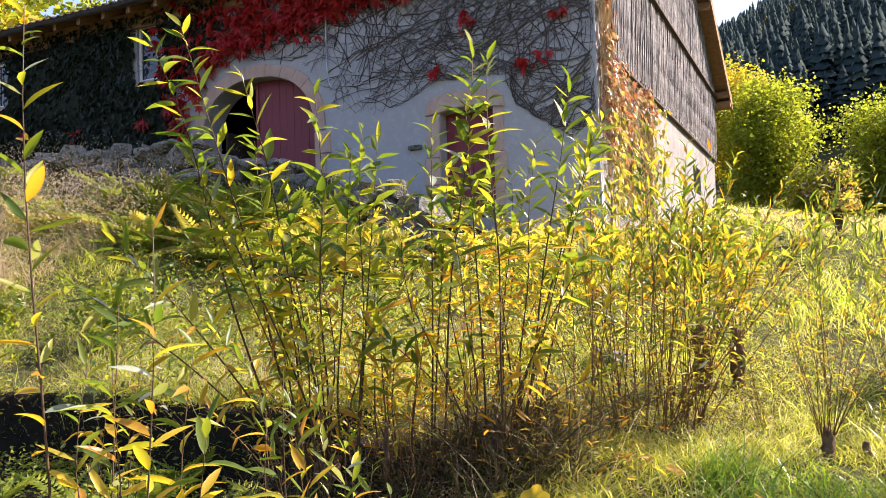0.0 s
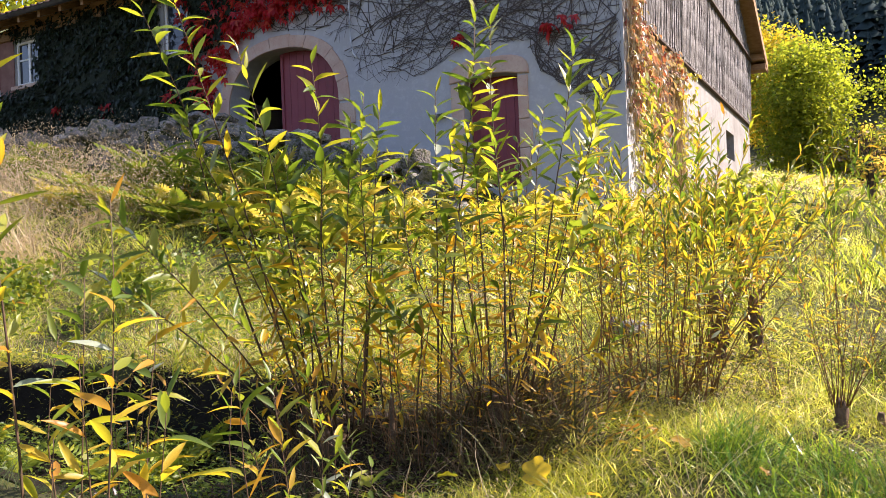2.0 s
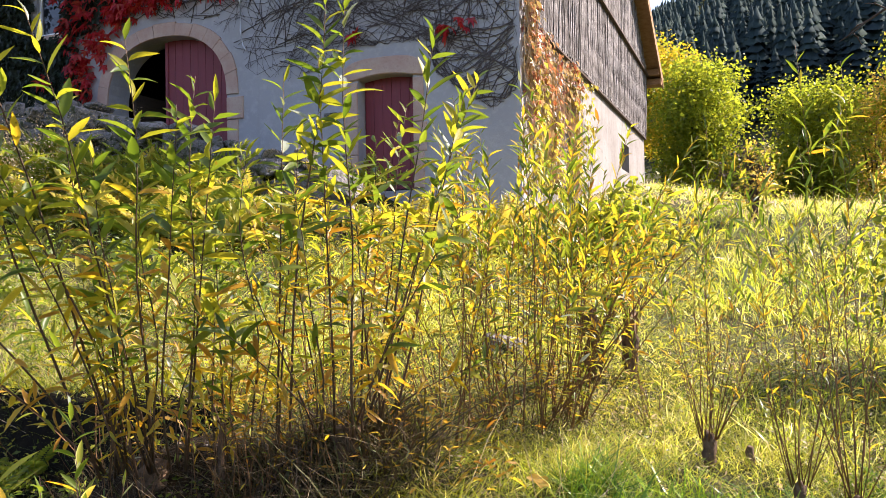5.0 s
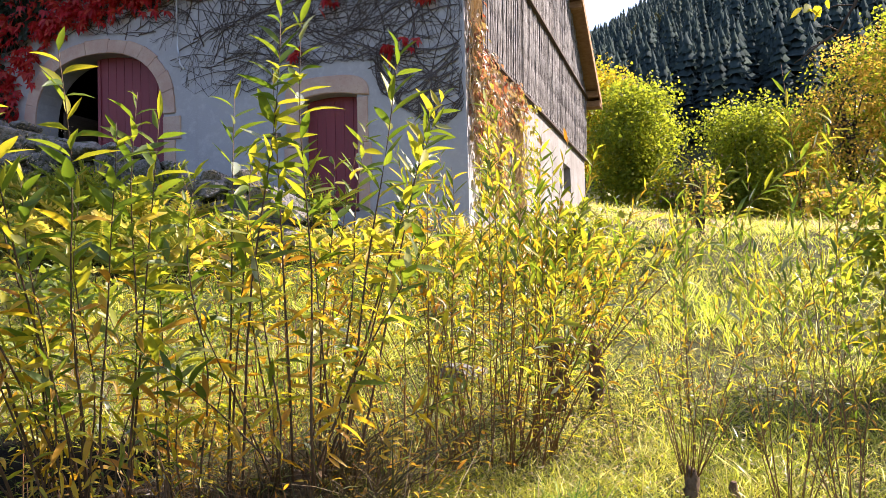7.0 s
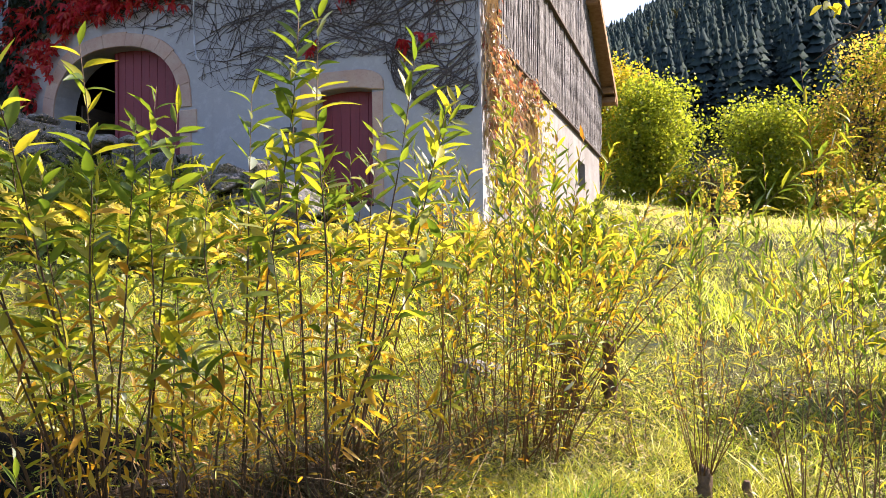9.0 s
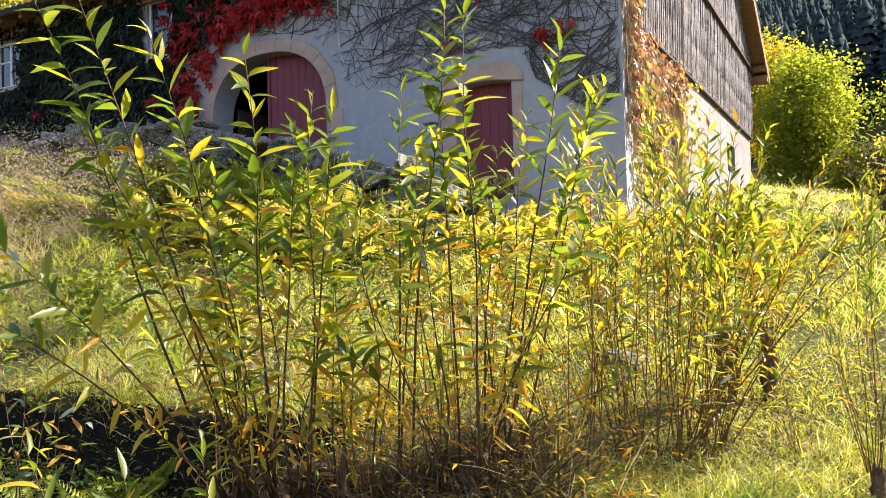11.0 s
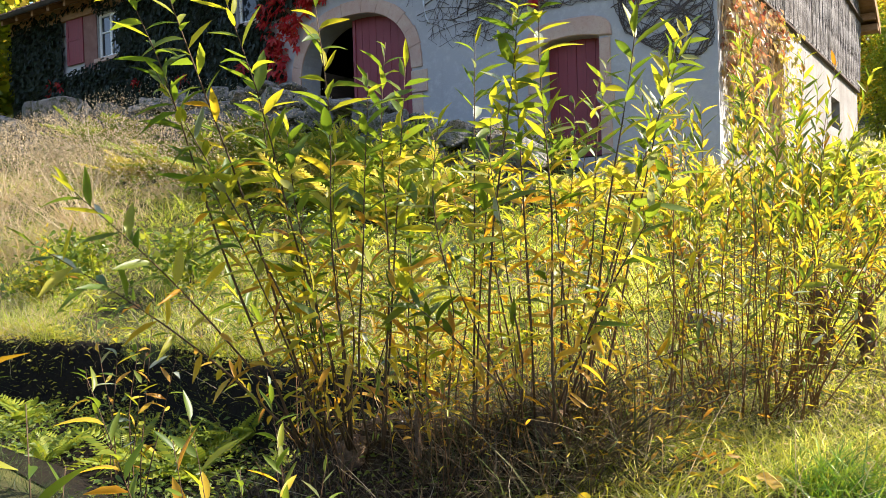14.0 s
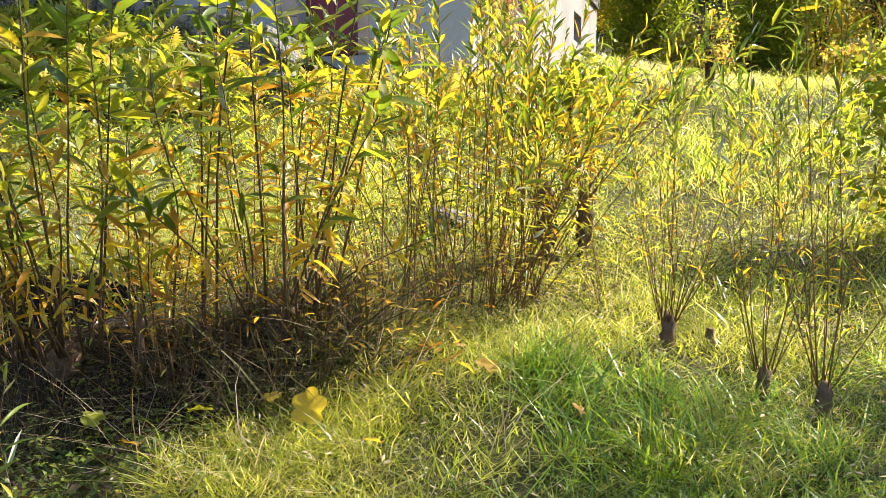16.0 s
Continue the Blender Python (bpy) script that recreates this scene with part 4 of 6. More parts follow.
def willow(name, label, base, stems, seed, leaf_len=(0.115, 0.195), spacing=0.038, bare=0.25, max_single=280, stump=0.09, stump_h=0.16, yellow_below=0.5, thick=0.0066, group="", category="willow", yellow=0.5, leafy=1.0, pale=0.05, upright=0.0, foot=0.0, bark="willow_bark", low=1.1, lime=0.22, slim=1.0, thin=1.0):
    """stems: tips relative to the base. Leaves stand alternately round each stem, green above and turning yellow below."""
    r = random.Random(seed)
    bx, by = base
    bz = ground_z(bx, by)
    e = thing(name, label, category, (bx, by, bz), group)
    if stump:
        bm = bmesh.new()
        bmesh.ops.create_icosphere(bm, subdivisions=3, radius=1)
        for v in bm.verts:
            # a narrow foot under a knobbly head left by years of cutting
            c = v.co.copy()
            h = 0.5 * (c.z + 1)
            s = Vector((seed * 1.7, 0, 0))
            knob = max(0.0, noise.noise(c * 2.6 + s)) * 0.9 + 0.25 * noise.noise(c * 6 + s)
            wide = (0.62 + 0.5 * max(0.0, h - 0.45) + knob * (0.35 + 0.65 * h)) * (1 if h < 0.97 else 0.8)
            side = math.hypot(c.x, c.y)
            f = (max(side, 0.35) / side if side > 0.02 else 1.0) * 0.95
            v.co = Vector((c.x * stump * wide * f, c.y * stump * wide * f, -0.05 + (stump_h + 0.03) * h * (1 + 0.25 * knob)))
        part("stump", bm, M["stump_wood"], e, "dark gnarled cut-back stump", True)
    single = 0
    joined = {}
    for s, tip in enumerate(stems):
        a = r.uniform(0, 6.283)
        q = foot or (stump * 0.75 if stump else 0.05)
        b0 = Vector((q * math.cos(a), q * math.sin(a), stump_h * (0.7 if stump else 0.0)))
        toward = Vector((tip[0], tip[1], 0))
        if toward.length > 0.05:
            b0 = Vector((toward.normalized().x * q, toward.normalized().y * q, b0.z)) + Vector((r.uniform(-q, q), r.uniform(-q, q), 0)) * 0.5
        length = (Vector(tip) - b0).length
        pts = stem_curve(b0, tip, 0.10 * length * min(1, toward.length / max(length, 0.1) * 1.6), r=r)
        k = thick * (0.6 + 0.4 * length / 1.8)
        bm = bmesh.new()
        tube(bm, pts, [k * (1 - 0.8 * i / (len(pts) - 1)) for i in range(len(pts))], 5)
        stem = part("stem", bm, M[bark], e, smooth=True)
        d = bare * length * r.uniform(0.6, 1.3)
        ang = r.uniform(0, 6.28)
        while d < length * 0.995:
            t = d / length
            i = min(int(t * (len(pts) - 1)), len(pts) - 2)
            f = t * (len(pts) - 1) - i
            p = pts[i].lerp(pts[i + 1], f)
            axis = (pts[i + 1] - pts[i]).normalized()
            ang += 2.4 + r.uniform(-0.5, 0.5)
            o = axis.orthogonal().normalized()
            out = (o * math.cos(ang) + axis.cross(o) * math.sin(ang))
            rise = r.uniform(0.2, 1.25) if t > 0.5 else r.uniform(-0.6, 0.7)
            rise += upright
            if t > 0.95:
                rise = r.uniform(0.7, 2.0)
            direction = (out + axis * rise + Vector((0, 0, -0.15 if t > 0.5 else -0.4))).normalized()
            size = r.uniform(*leaf_len) * (0.56 + 0.6 * min(t, 0.78) if t < 0.85 else 1.0 - 2.2 * (t - 0.85))
            prob = yellow * min(1.0, max(0.0, (yellow_below + 0.22 - t) / 0.4))
            u = r.random()
            c = "yellow" if u < prob else ("lime" if u < prob + lime * (0.7 if t > 0.62 else 1.0) else ("pale" if u > 1 - pale else "green"))
            kind = r.randrange(len(LANCE)) if c != "yellow" else r.choice((0, 1, 3, 5))
            if kind == 5 and r.random() < 0.6:
                kind = 0
            rot = frames(np.array([direction]), np.array([r.uniform(-0.9, 0.9)]))[0]
            if r.random() < leafy * (thin if t < 0.42 else 1.0):
                if single < max_single and r.random() < 0.75:
                    m = Matrix(rot.tolist()).to_4x4()
                    m = Matrix.Translation(p) @ m @ Matrix.Diagonal((size * slim, size, size, 1))
                    shared("leaf", willow_leaf_me[(c, kind)], m, stem)
                    single += 1
                else:
                    joined.setdefault(c, []).append((p, rot, size))
            d += spacing * r.uniform(0.6, 1.5) * (low if t < 0.35 else 1.1 if t < 0.55 else 0.9)
    for c, items in joined.items():
        me = place(LANCE_LOW, np.array([tuple(i[0]) for i in items]), np.array([i[1] for i in items]), np.array([(i[2] * slim, i[2], i[2]) for i in items]), M["leaves_" + c], "foliage")
        ob = new("foliage", me)
        ob.parent = e
        ob["kind"] = "stuff"
    return e


def fan(n, spread_x, spread_y, height, seed, lean=(0, 0)):
    r = random.Random(seed)
    out = []
    for _ in range(n):
        u, v = r.gauss(0, 0.55), r.gauss(0, 0.55)
        h = height * r.uniform(0.6, 1.05) * (1 - 0.18 * min(1, u * u + v * v))
        out.append((spread_x * u + lean[0], spread_y * v + lean[1], h))
    return out


WILLOW = "young osier willow with long green and yellowing leaves"
def tips(base, rows):
    z = ground_z(*base)
    return [(x - base[0], y - base[1], w - z) for x, y, w in rows]


A, B, C = (1.32, -9.25), (0.52, -9.57), (0.92, -9.36)
TIPS_A = [(1.81, -9.35, 2.44), (1.86, -9.13, 2.21), (1.27, -9.37, 2.4), (1.36, -9.3, 2.62), (1.29, -9.13, 2.05), (1.43, -8.85, 2.25), (1.35, -9.0, 2.06), (1.86, -8.92, 2.34), (1.3, -9.58, 1.82)]
TIPS_B = [(0.42, -10.65, 2.51), (0.49, -10.55, 2.58), (0.67, -10.34, 2.4), (0.83, -10.04, 2.36), (0.66, -10.06, 1.91), (0.81, -9.79, 2.14), (0.45, -10.45, 2.1), (0.28, -10.69, 1.7), (0.44, -10.3, 1.85), (0.45, -9.99, 2.18), (0.84, -9.64, 2.28), (0.13, -10.75, 1.51), (0.74, -9.85, 1.85), (0.84, -9.52, 2.23)]
TIPS_C = [(1.34, -9.45, 2.67), (1.03, -9.27, 2.34), (1.01, -9.53, 1.95), (1.12, -9.3, 2.1), (0.72, -9.4, 1.7)]
TALL = dict(leaf_len=(0.105, 0.178), spacing=0.034, bare=0.16, yellow=0.95, upright=0.1, lime=0.42, yellow_below=0.5, thin=0.6, max_single=290)
willow("willow", WILLOW + ", on a tussock", A, tips(A, TIPS_A) + fan(5, 0.75, 0.45, 1.3, 5) + fan(5, 0.6, 0.4, 0.8, 15), 21, foot=0.13, **TALL)
willow("willow", WILLOW + ", fanning wide", B, tips(B, TIPS_B) + fan(6, 0.8, 0.4, 1.25, 6, (0, -0.1)) + fan(6, 0.65, 0.4, 0.8, 16), 22, foot=0.16, **TALL)
willow("willow", WILLOW + ", between two others", C, tips(C, TIPS_C) + fan(5, 0.5, 0.4, 1.2, 17), 20, stump=0, foot=0.13, **TALL)
for i, (x, y, n, h, s) in enumerate(((0.95, -8.75, 12, 1.95, 0.7), (0.0, -8.4, 9, 0.9, 0.8), (1.62, -8.85, 10, 1.6, 0.55), (0.05, -9.3, 7, 0.8, 0.65), (0.95, -9.5, 6, 0.7, 0.6), (-0.75, -8.2, 7, 0.9, 0.6), (1.35, -8.1, 9, 1.2, 0.7))):
    willow("willow", WILLOW + ", among others", (x, y), fan(n, s, 0.4, h, 60 + i), 60 + i, (0.06, 0.115), 0.036, bare=0.22, stump=0, foot=0.09, max_single=130, yellow=0.55, yellow_below=0.85, upright=0.4, lime=0.5, group="willows in a row", thick=0.0045, bark="osier_bark", leafy=0.85, thin=0.6)
G = (1.9, -8.35)
willow("willow", "bushy golden osier willow with many thin leafy stems", G, fan(66, 0.95, 0.55, 1.75, 7, (0.12, 0)), 23, (0.06, 0.115), 0.031, 0.1, upright=0.8, yellow_below=1.0, yellow=0.28, lime=0.42, slim=0.9, thick=0.0042, stump=0, foot=0.2, bark="osier_bark", low=1.6)
willow("willow", "golden osier willow on a gnarled stump beside others", (2.1, -7.6), fan(17, 0.6, 0.4, 1.2, 8), 24, (0.055, 0.1), 0.036, 0.3, yellow_below=1.0, yellow=0.6, thick=0.0045, stump=0.078, stump_h=0.42, bark="osier_bark")
willow("willow", "golden osier willow on a gnarled stump beside others", (2.3, -7.5), fan(14, 0.55, 0.4, 1.0, 9), 25, (0.055, 0.1), 0.036, 0.3, yellow_below=1.0, yellow=0.7, thick=0.0045, stump=0.065, stump_h=0.4, bark="osier_bark")
POLL = "sparse osier willow shooting from a small pollarded stump"
for i, (x, y, q, hh, n, top) in enumerate(((2.82, -8.85, 0.038, 0.17, 19, 1.6), (3.15, -9.22, 0.03, 0.14, 11, 1.5), (3.33, -9.3, 0.034, 0.14, 12, 1.75), (3.66, -9.1, 0.03, 0.14, 12, 1.6))):
    willow("willow", POLL, (x, y), fan(n, 0.5, 0.28, top, 71 + i), 26 + i, (0.05, 0.095), 0.040, 0.2, upright=1.2, yellow_below=0.6, yellow=0.4, lime=0.4, slim=0.62, thick=0.0028, stump=q, stump_h=hh, group="pollarded willows", leafy=0.85, bark="osier_bark")
for i, (x, y) in enumerate(((2.55, -8.3), (3.05, -8.2), (3.55, -8.0), (3.3, -7.2), (4.0, -7.6), (2.75, -7.3), (4.1, -8.6))):
    willow("willow", "young golden willow shoots standing in the grass", (x, y), fan(7, 0.35, 0.3, 0.85, 112 + i), 30 + 40 * i, (0.035, 0.07), 0.036, 0.15, upright=0.8, yellow_below=0.9, yellow=0.25, lime=0.5, slim=0.65, thick=0.003, stump=0, max_single=40, bark="osier_bark", group="willow shoots")
NEAR = "near young willow shoot with broad yellow-green leaves"
willow("willow", NEAR, (1.545, -11.80), [(0.02, 0.02, 1.45), (-0.12, 0.1, 1.15), (0.14, 0.08, 1.05), (0.05, 0.15, 1.2)], 31, (0.075, 0.12), 0.036, 0.3, yellow_below=0.9, lime=0.2, yellow=0.75, thick=0.005, stump=0, thin=0.55)
willow("willow", NEAR, (1.33, -11.78), [(-0.085, 0.0, 1.98), (0.06, 0.1, 1.3), (-0.05, 0.12, 1.15), (0.1, 0.0, 0.95)], 32, (0.08, 0.125), 0.036, 0.3, yellow_below=0.75, lime=0.2, yellow=0.75, thick=0.005, stump=0, thin=0.55)
willow("willow", NEAR, (1.86, -11.62), [(0.03, -0.1, 1.13), (-0.12, 0.05, 1.0), (0.16, 0.1, 0.85), (-0.32, 0.05, 0.82), (-0.15, -0.1, 0.65)], 33, (0.06, 0.1), 0.036, 0.3, yellow_below=0.9, yellow=0.55, thick=0.004, stump=0, leafy=0.55, pale=0.0)
willow("willow", WILLOW + ", beside the ditch", (-0.55, -9.95), fan(7, 0.3, 0.25, 1.15, 14, (0.05, 0)), 34, (0.07, 0.12), 0.05, 0.25, yellow_below=0.7, yellow=0.5, thick=0.005, stump=0)
HERB = "tall leafy green herb standing in long grass"
r_herb = random.Random(77)
for i in range(38):
    x, y = r_herb.uniform(-7.0, 2.0), r_herb.uniform(-8.0, -3.4)
    willow("herb", HERB if i % 3 else "tall yellowing herb standing in long grass", (x, y), fan(r_herb.randint(4, 7), 0.3, 0.25, r_herb.uniform(0.6, 1.05), 300 + i), 300 + i, (0.08, 0.13), 0.045, 0.15, upright=0.2, yellow_below=0.5 if i % 3 else 1.1, yellow=0.5, lime=0.3, thick=0.0035, stump=0, max_single=10, foot=0.05, group="tall herbs", category="herb")
for i in range(12):
    willow("herb", "dark leafy herb at the ditch edge", (r_herb.uniform(-4.0, -0.1), r_herb.uniform(-8.3, -7.9) if i % 2 else r_herb.uniform(-10.3, -9.6)), fan(6, 0.35, 0.25, r_herb.uniform(0.35, 0.6), 400 + i), 400 + i, (0.07, 0.12), 0.04, 0.1, yellow_below=0.3, yellow=0.3, thick=0.003, stump=0, max_single=10, foot=0.06, group="ditch herbs", category="herb")
D = (1.66, -11.15)
willow("willow", NEAR, D, tips(D, [(1.55, -11.44, 1.27), (1.62, -11.32, 1.14), (1.69, -11.25, 1.08), (1.71, -11.12, 0.98), (1.5, -11.2, 1.16), (1.76, -11.08, 0.9), (1.58, -11.05, 1.02), (1.82, -11.2, 0.72)]), 35, (0.06, 0.10), 0.036, 0.2, yellow_below=0.8, yellow=0.6, lime=0.25, upright=0.4, thick=0.0038, stump=0, max_single=120)
E1 = (1.38, -10.72)
willow("willow", "single slender willow shoot with narrow leaves", E1, tips(E1, [(1.3, -10.78, 1.16), (1.42, -10.7, 0.9)]), 36, (0.06, 0.1), 0.036, 0.15, yellow_below=0.4, yellow=0.3, upright=0.7, thick=0.003, stump=0, pale=0.25, slim=0.8)
for i, (x, y, n, h) in enumerate(((0.95, -9.55, 26, 0.62), (0.45, -9.72, 22, 0.58), (1.3, -9.42, 24, 0.6))):
    willow("willow", "dense tuft of thin bare brown willow twigs", (x, y), fan(n, 0.4, 0.22, h, 500 + i), 500 + i, (0.03, 0.06), 0.06, 0.25, yellow_below=0.6, yellow=0.5, thick=0.0028, stump=0, foot=0.12, max_single=30, leafy=0.6, slim=0.8, bark="osier_bark", group="twig tufts")
# cut stub in the grass
stub = thing("cut_stub", "small weathered cut stub standing in grass", "stub", (2.98, -8.82, ground_z(2.98, -8.82)))
bm = bmesh.new()
tube(bm, [(0, 0, -0.03), (0.004, 0, 0.03), (-0.004, 0.003, 0.07), (0, 0, 0.095)], [0.019, 0.016, 0.018, 0.012], 8)
part("wood", bm, M["stump_wood"], stub)
stick = thing("dead_stick", "dark broken stick standing in the tussock", "stick", (0.82, -9.5, ground_z(0.82, -9.5)))
bm = bmesh.new()
tube(bm, [(0, 0, -0.03), (0.01, 0, 0.1), (0, 0.01, 0.22), (0.015, 0, 0.3)], [0.017, 0.015, 0.013, 0.009], 7)
part("wood", bm, M["stump_wood"], stick)

# ---- rubble wall in front of the house ----
WALL_TOP_X = [-17, -13.9, -11.9, -10.0, -8.5, -7.3, -6.3, -5.2, -4.0, -3.0, -2.2]
WALL_TOP_Z = [4.45, 4.5, 4.35, 4.38, 4.27, 4.2, 4.0, 3.65, 3.3, 3.12, 2.85]
rubble_wall = thing("rubble_wall", "tumbledown mossy dry-stone wall of grey rubble", "stone wall", (-9, -2.25, ground_z(-9, -2.25)))
RWI = rubble_wall.location.copy()
stone_me = []
for k in range(9):
    rr = random.Random(70 + k)
    bm = bmesh.new()
    sx, sy, sz = ((1.0, 0.8, 0.55), (0.8, 0.7, 0.6), (1.15, 0.8, 0.42), (0.7, 0.7, 0.65), (1.0, 0.7, 0.7), (1.3, 0.75, 0.36), (0.9, 0.9, 0.5), (1.1, 0.7, 0.5), (0.75, 0.8, 0.75))[k]
    # a broken block: the hull of points near the faces of a box
    for _ in range(15):
        c = Vector((rr.uniform(-1, 1), rr.uniform(-1, 1), rr.uniform(-1, 1)))
        c /= max(abs(c.x), abs(c.y), abs(c.z))
        c *= 0.56 * (1 - 0.16 * (c.length - 1)) * rr.uniform(0.86, 1.0)
        bm.verts.new((c.x * sx, c.y * sy, c.z * sz))
    bmesh.ops.convex_hull(bm, input=bm.verts)
    bmesh.ops.delete(bm, geom=[v for v in bm.verts if not v.link_faces], context="VERTS")
    bmesh.ops.bevel(bm, geom=bm.edges[:], offset=0.025, segments=1, affect="EDGES")
    me = bpy.data.meshes.new("stone")
    bm.to_mesh(me)
    bm.free()
    me.materials.append(M["stone"])
    stone_me.append(me)
r = random.Random(9)
core = bmesh.new()
for x0 in np.arange(-17, -2.6, 0.6):
    top = float(np.interp(x0 + 0.3, WALL_TOP_X, WALL_TOP_Z)) - 0.25
    box(core, x0, x0 + 0.6, -2.35, -2.05, ground_z(x0 + 0.3, -2.5) - 0.3, max(top, ground_z(x0 + 0.3, -2.5)))
core.transform(Matrix.Translation(-RWI))
bmesh.ops.remove_doubles(core, verts=core.verts, dist=1e-3)
part("core", core, M["soil"], rubble_wall, "earth and small rubble packed between the stones")
count = 0
x = -17.0
while x < -2.3:
    top = float(np.interp(x, WALL_TOP_X, WALL_TOP_Z)) + 0.14 * noise.noise(Vector((x * 1.7, 0, 0))) + r.uniform(-0.08, 0.05)
    z = top
    low = max(ground_z(x, -2.7), top - 1.25)
    while z > low and count < 296:
        h = r.uniform(0.16, 0.36)
        s = h / 0.5 * r.uniform(0.85, 1.2)
        m = Matrix.Translation(Vector((x + r.uniform(-0.12, 0.12), -2.30 + (z - 3.5) * 0.10 + r.uniform(-0.14, 0.14), z - h / 2 - r.uniform(0, 0.14) * (z == top))) - RWI) @ pose(0, 0, 0, r.uniform(-14, 14), r.uniform(-12, 12), r.uniform(0, 360)) @ Matrix.Diagonal((s, s, s, 1))
        shared("stone", r.choice(stone_me), m, rubble_wall)
        count += 1
        z -= h * 0.86
    x += r.uniform(0.27, 0.38)
for x, y, s in ((-13.6, -2.75, 0.95), (-14.5, -2.8, 0.8), (-12.9, -2.7, 0.7), (-16, -2.8, 0.9)):
    z = float(np.interp(x, WALL_TOP_X, WALL_TOP_Z))
    m = Matrix.Translation(Vector((x, y + 0.3, z - 0.18 * s)) - RWI) @ pose(0, 0, 0, r.uniform(-10, 10), r.uniform(-10, 10), r.uniform(0, 360)) @ Matrix.Diagonal((s, s, s * 1.1, 1))
    shared("boulder", r.choice(stone_me[:5]), m, rubble_wall)
# pale stones lying in the meadow
for i, (x, y, s) in enumerate(((1.35, -7.0, 0.34), (-0.9, -7.9, 0.22))):
    ob = shared("field_stone", stone_me[i % 7], pose(x, y, ground_z(x, y) + 0.03 * s, 8 * i, 5, 70 * i) @ Matrix.Diagonal((s, s, s, 1)))
    tagged(ob, "weathered grey field stone half sunk in grass", "stone", group="stones in the meadow")

# ---- grasses ----
def near_keep(x, y):
    """Away from the ditch and the shade-coloured litter ground under the willow row."""
    litter = (x < 1.5 + 0.12 * np.sin(y * 7)) & (x > -0.6) & (y > np.interp(x, [0.2, 1.1, 1.5], [-10.1, -9.75, -9.55]) + 0.08 * np.sin(x * 5)) & (y < -8.9)
    return no_ditch(x, y) & ~litter


def lit_keep(x, y):
    """The open grass past the edge of the grass coloured for willow shade."""
    return near_keep(x, y) & ((x > 1.35 + 0.1 * np.sin(y * 9)) | (y > -8.9))


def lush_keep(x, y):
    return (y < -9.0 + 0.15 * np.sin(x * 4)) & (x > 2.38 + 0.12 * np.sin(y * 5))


grass("lawn_grass", -2.5, 5.2, -11.2, -6.4, 3000, 0.05, 0.17, M["grass_green"], "short green meadow grass with pale dead blades", lambda x, y: lit_keep(x, y) & ((y > -8.3) | (x > 1.0)), 0.6, 1.5)
grass("sunlit_grass", 0.4, 5.2, -10.4, -6.2, 3000, 0.06, 0.2, M["grass_sunny"], "yellow-green meadow grass with sunlight put into its pale colours", lambda x, y: lit_keep(x, y) & (y > -10.2 + 0.3 * np.sin(x * 3)) & ~lush_keep(x, y), 0.75, 1.6, patchy=0.5)
grass("straw_grass", 1.2, 5.0, -10.2, -6.4, 700, 0.08, 0.2, M["grass_dry"], "pale matted straw-coloured grass", lit_keep, 1.5, 0.7, patchy=1.0, tuft=0.12, per=40)
grass("shade_grass", -2.5, 1.7, -11.2, -9.2, 2600, 0.06, 0.19, M["grass_shade"], "grass beside the willows with their shade put into its dark green", lambda x, y: near_keep(x, y) & (x < 1.45 + 0.1 * np.sin(y * 5)), 0.55)
grass("bright_grass", 0.9, 3.4, -11.2, -8.6, 4600, 0.07, 0.19, M["grass_sunny"], "tufts of short grass, backlight put into their bright colours", lit_keep, 0.6, 1.6, patchy=0.25, tuft=0.06, per=34)
grass("lush_grass", 1.9, 5.0, -11.2, -8.9, 3600, 0.1, 0.25, M["grass_lush"], "lush green grass with shade put into its darker blades", lush_keep, 0.45, 1.5, tuft=0.06, per=34)
grass("path_grass", -6, 8, -17, -11.1, 420, 0.06, 0.18, M["grass_green"], "short meadow grass beside the path", None, 0.6, 2.2)
grass("bank_grass", -9, 0.6, -8.3, -6.0, 1700, 0.14, 0.42, M["grass_green"], "tufted grass on the ditch bank", None, 0.35, 0.8, patchy=0.7, tuft=0.09, per=34)
grass("bank_straw", -9, 0.4, -8.4, -5.8, 800, 0.2, 0.5, M["grass_dry"], "dry straw tufts on the ditch bank", None, 0.35, 0.5, patchy=1.0, tuft=0.09, per=34)
grass("bent_straws", 0.9, 2.4, -10.1, -8.8, 110, 0.28, 0.5, M["grass_dry"], "long bent pale straws over the dark tussock", None, 0.7, 0.4)
grass("middle_grass", -13, 7, -6.3, -2.5, 850, 0.08, 0.22, M["grass_sunny"], "long meadow grass with backlight put into its colours", lambda x, y: (y > -6.3) & ((y < -2.6) | (x > -2.3)), 0.6, 0.7, blades=BLADES_FAR)
grass("middle_green_grass", -13, 7, -6.3, -0.3, 260, 0.18, 0.42, M["grass_green"], "long green meadow grass", lambda x, y: ((y < -2.6) | (x > -2.3)) & ((x > -0.4) | (y < -0.1)), 0.5, 0.9, blades=BLADES_FAR)
grass("far_grass", 0.0, 20, -2.5, 22, 165, 0.1, 0.26, M["grass_sunny"], "long meadow grass beside the house, sunlight put into its colours", None, 0.6, 2.2, patchy=0.9, blades=BLADES_FAR)
grass("far_green_grass", 0.0, 16, -2.5, 16, 30, 0.12, 0.3, M["grass_green"], "green tufts in the meadow", None, 0.6, 2.0, blades=BLADES_FAR)
grass("far_dry_grass", -0.3, 18, -1.5, 20, 150, 0.1, 0.3, M["grass_dry"], "tall pale dry meadow grass", lambda x, y: x > -0.3, 0.5, 1.7, patchy=0.8, blades=BLADES_FAR)
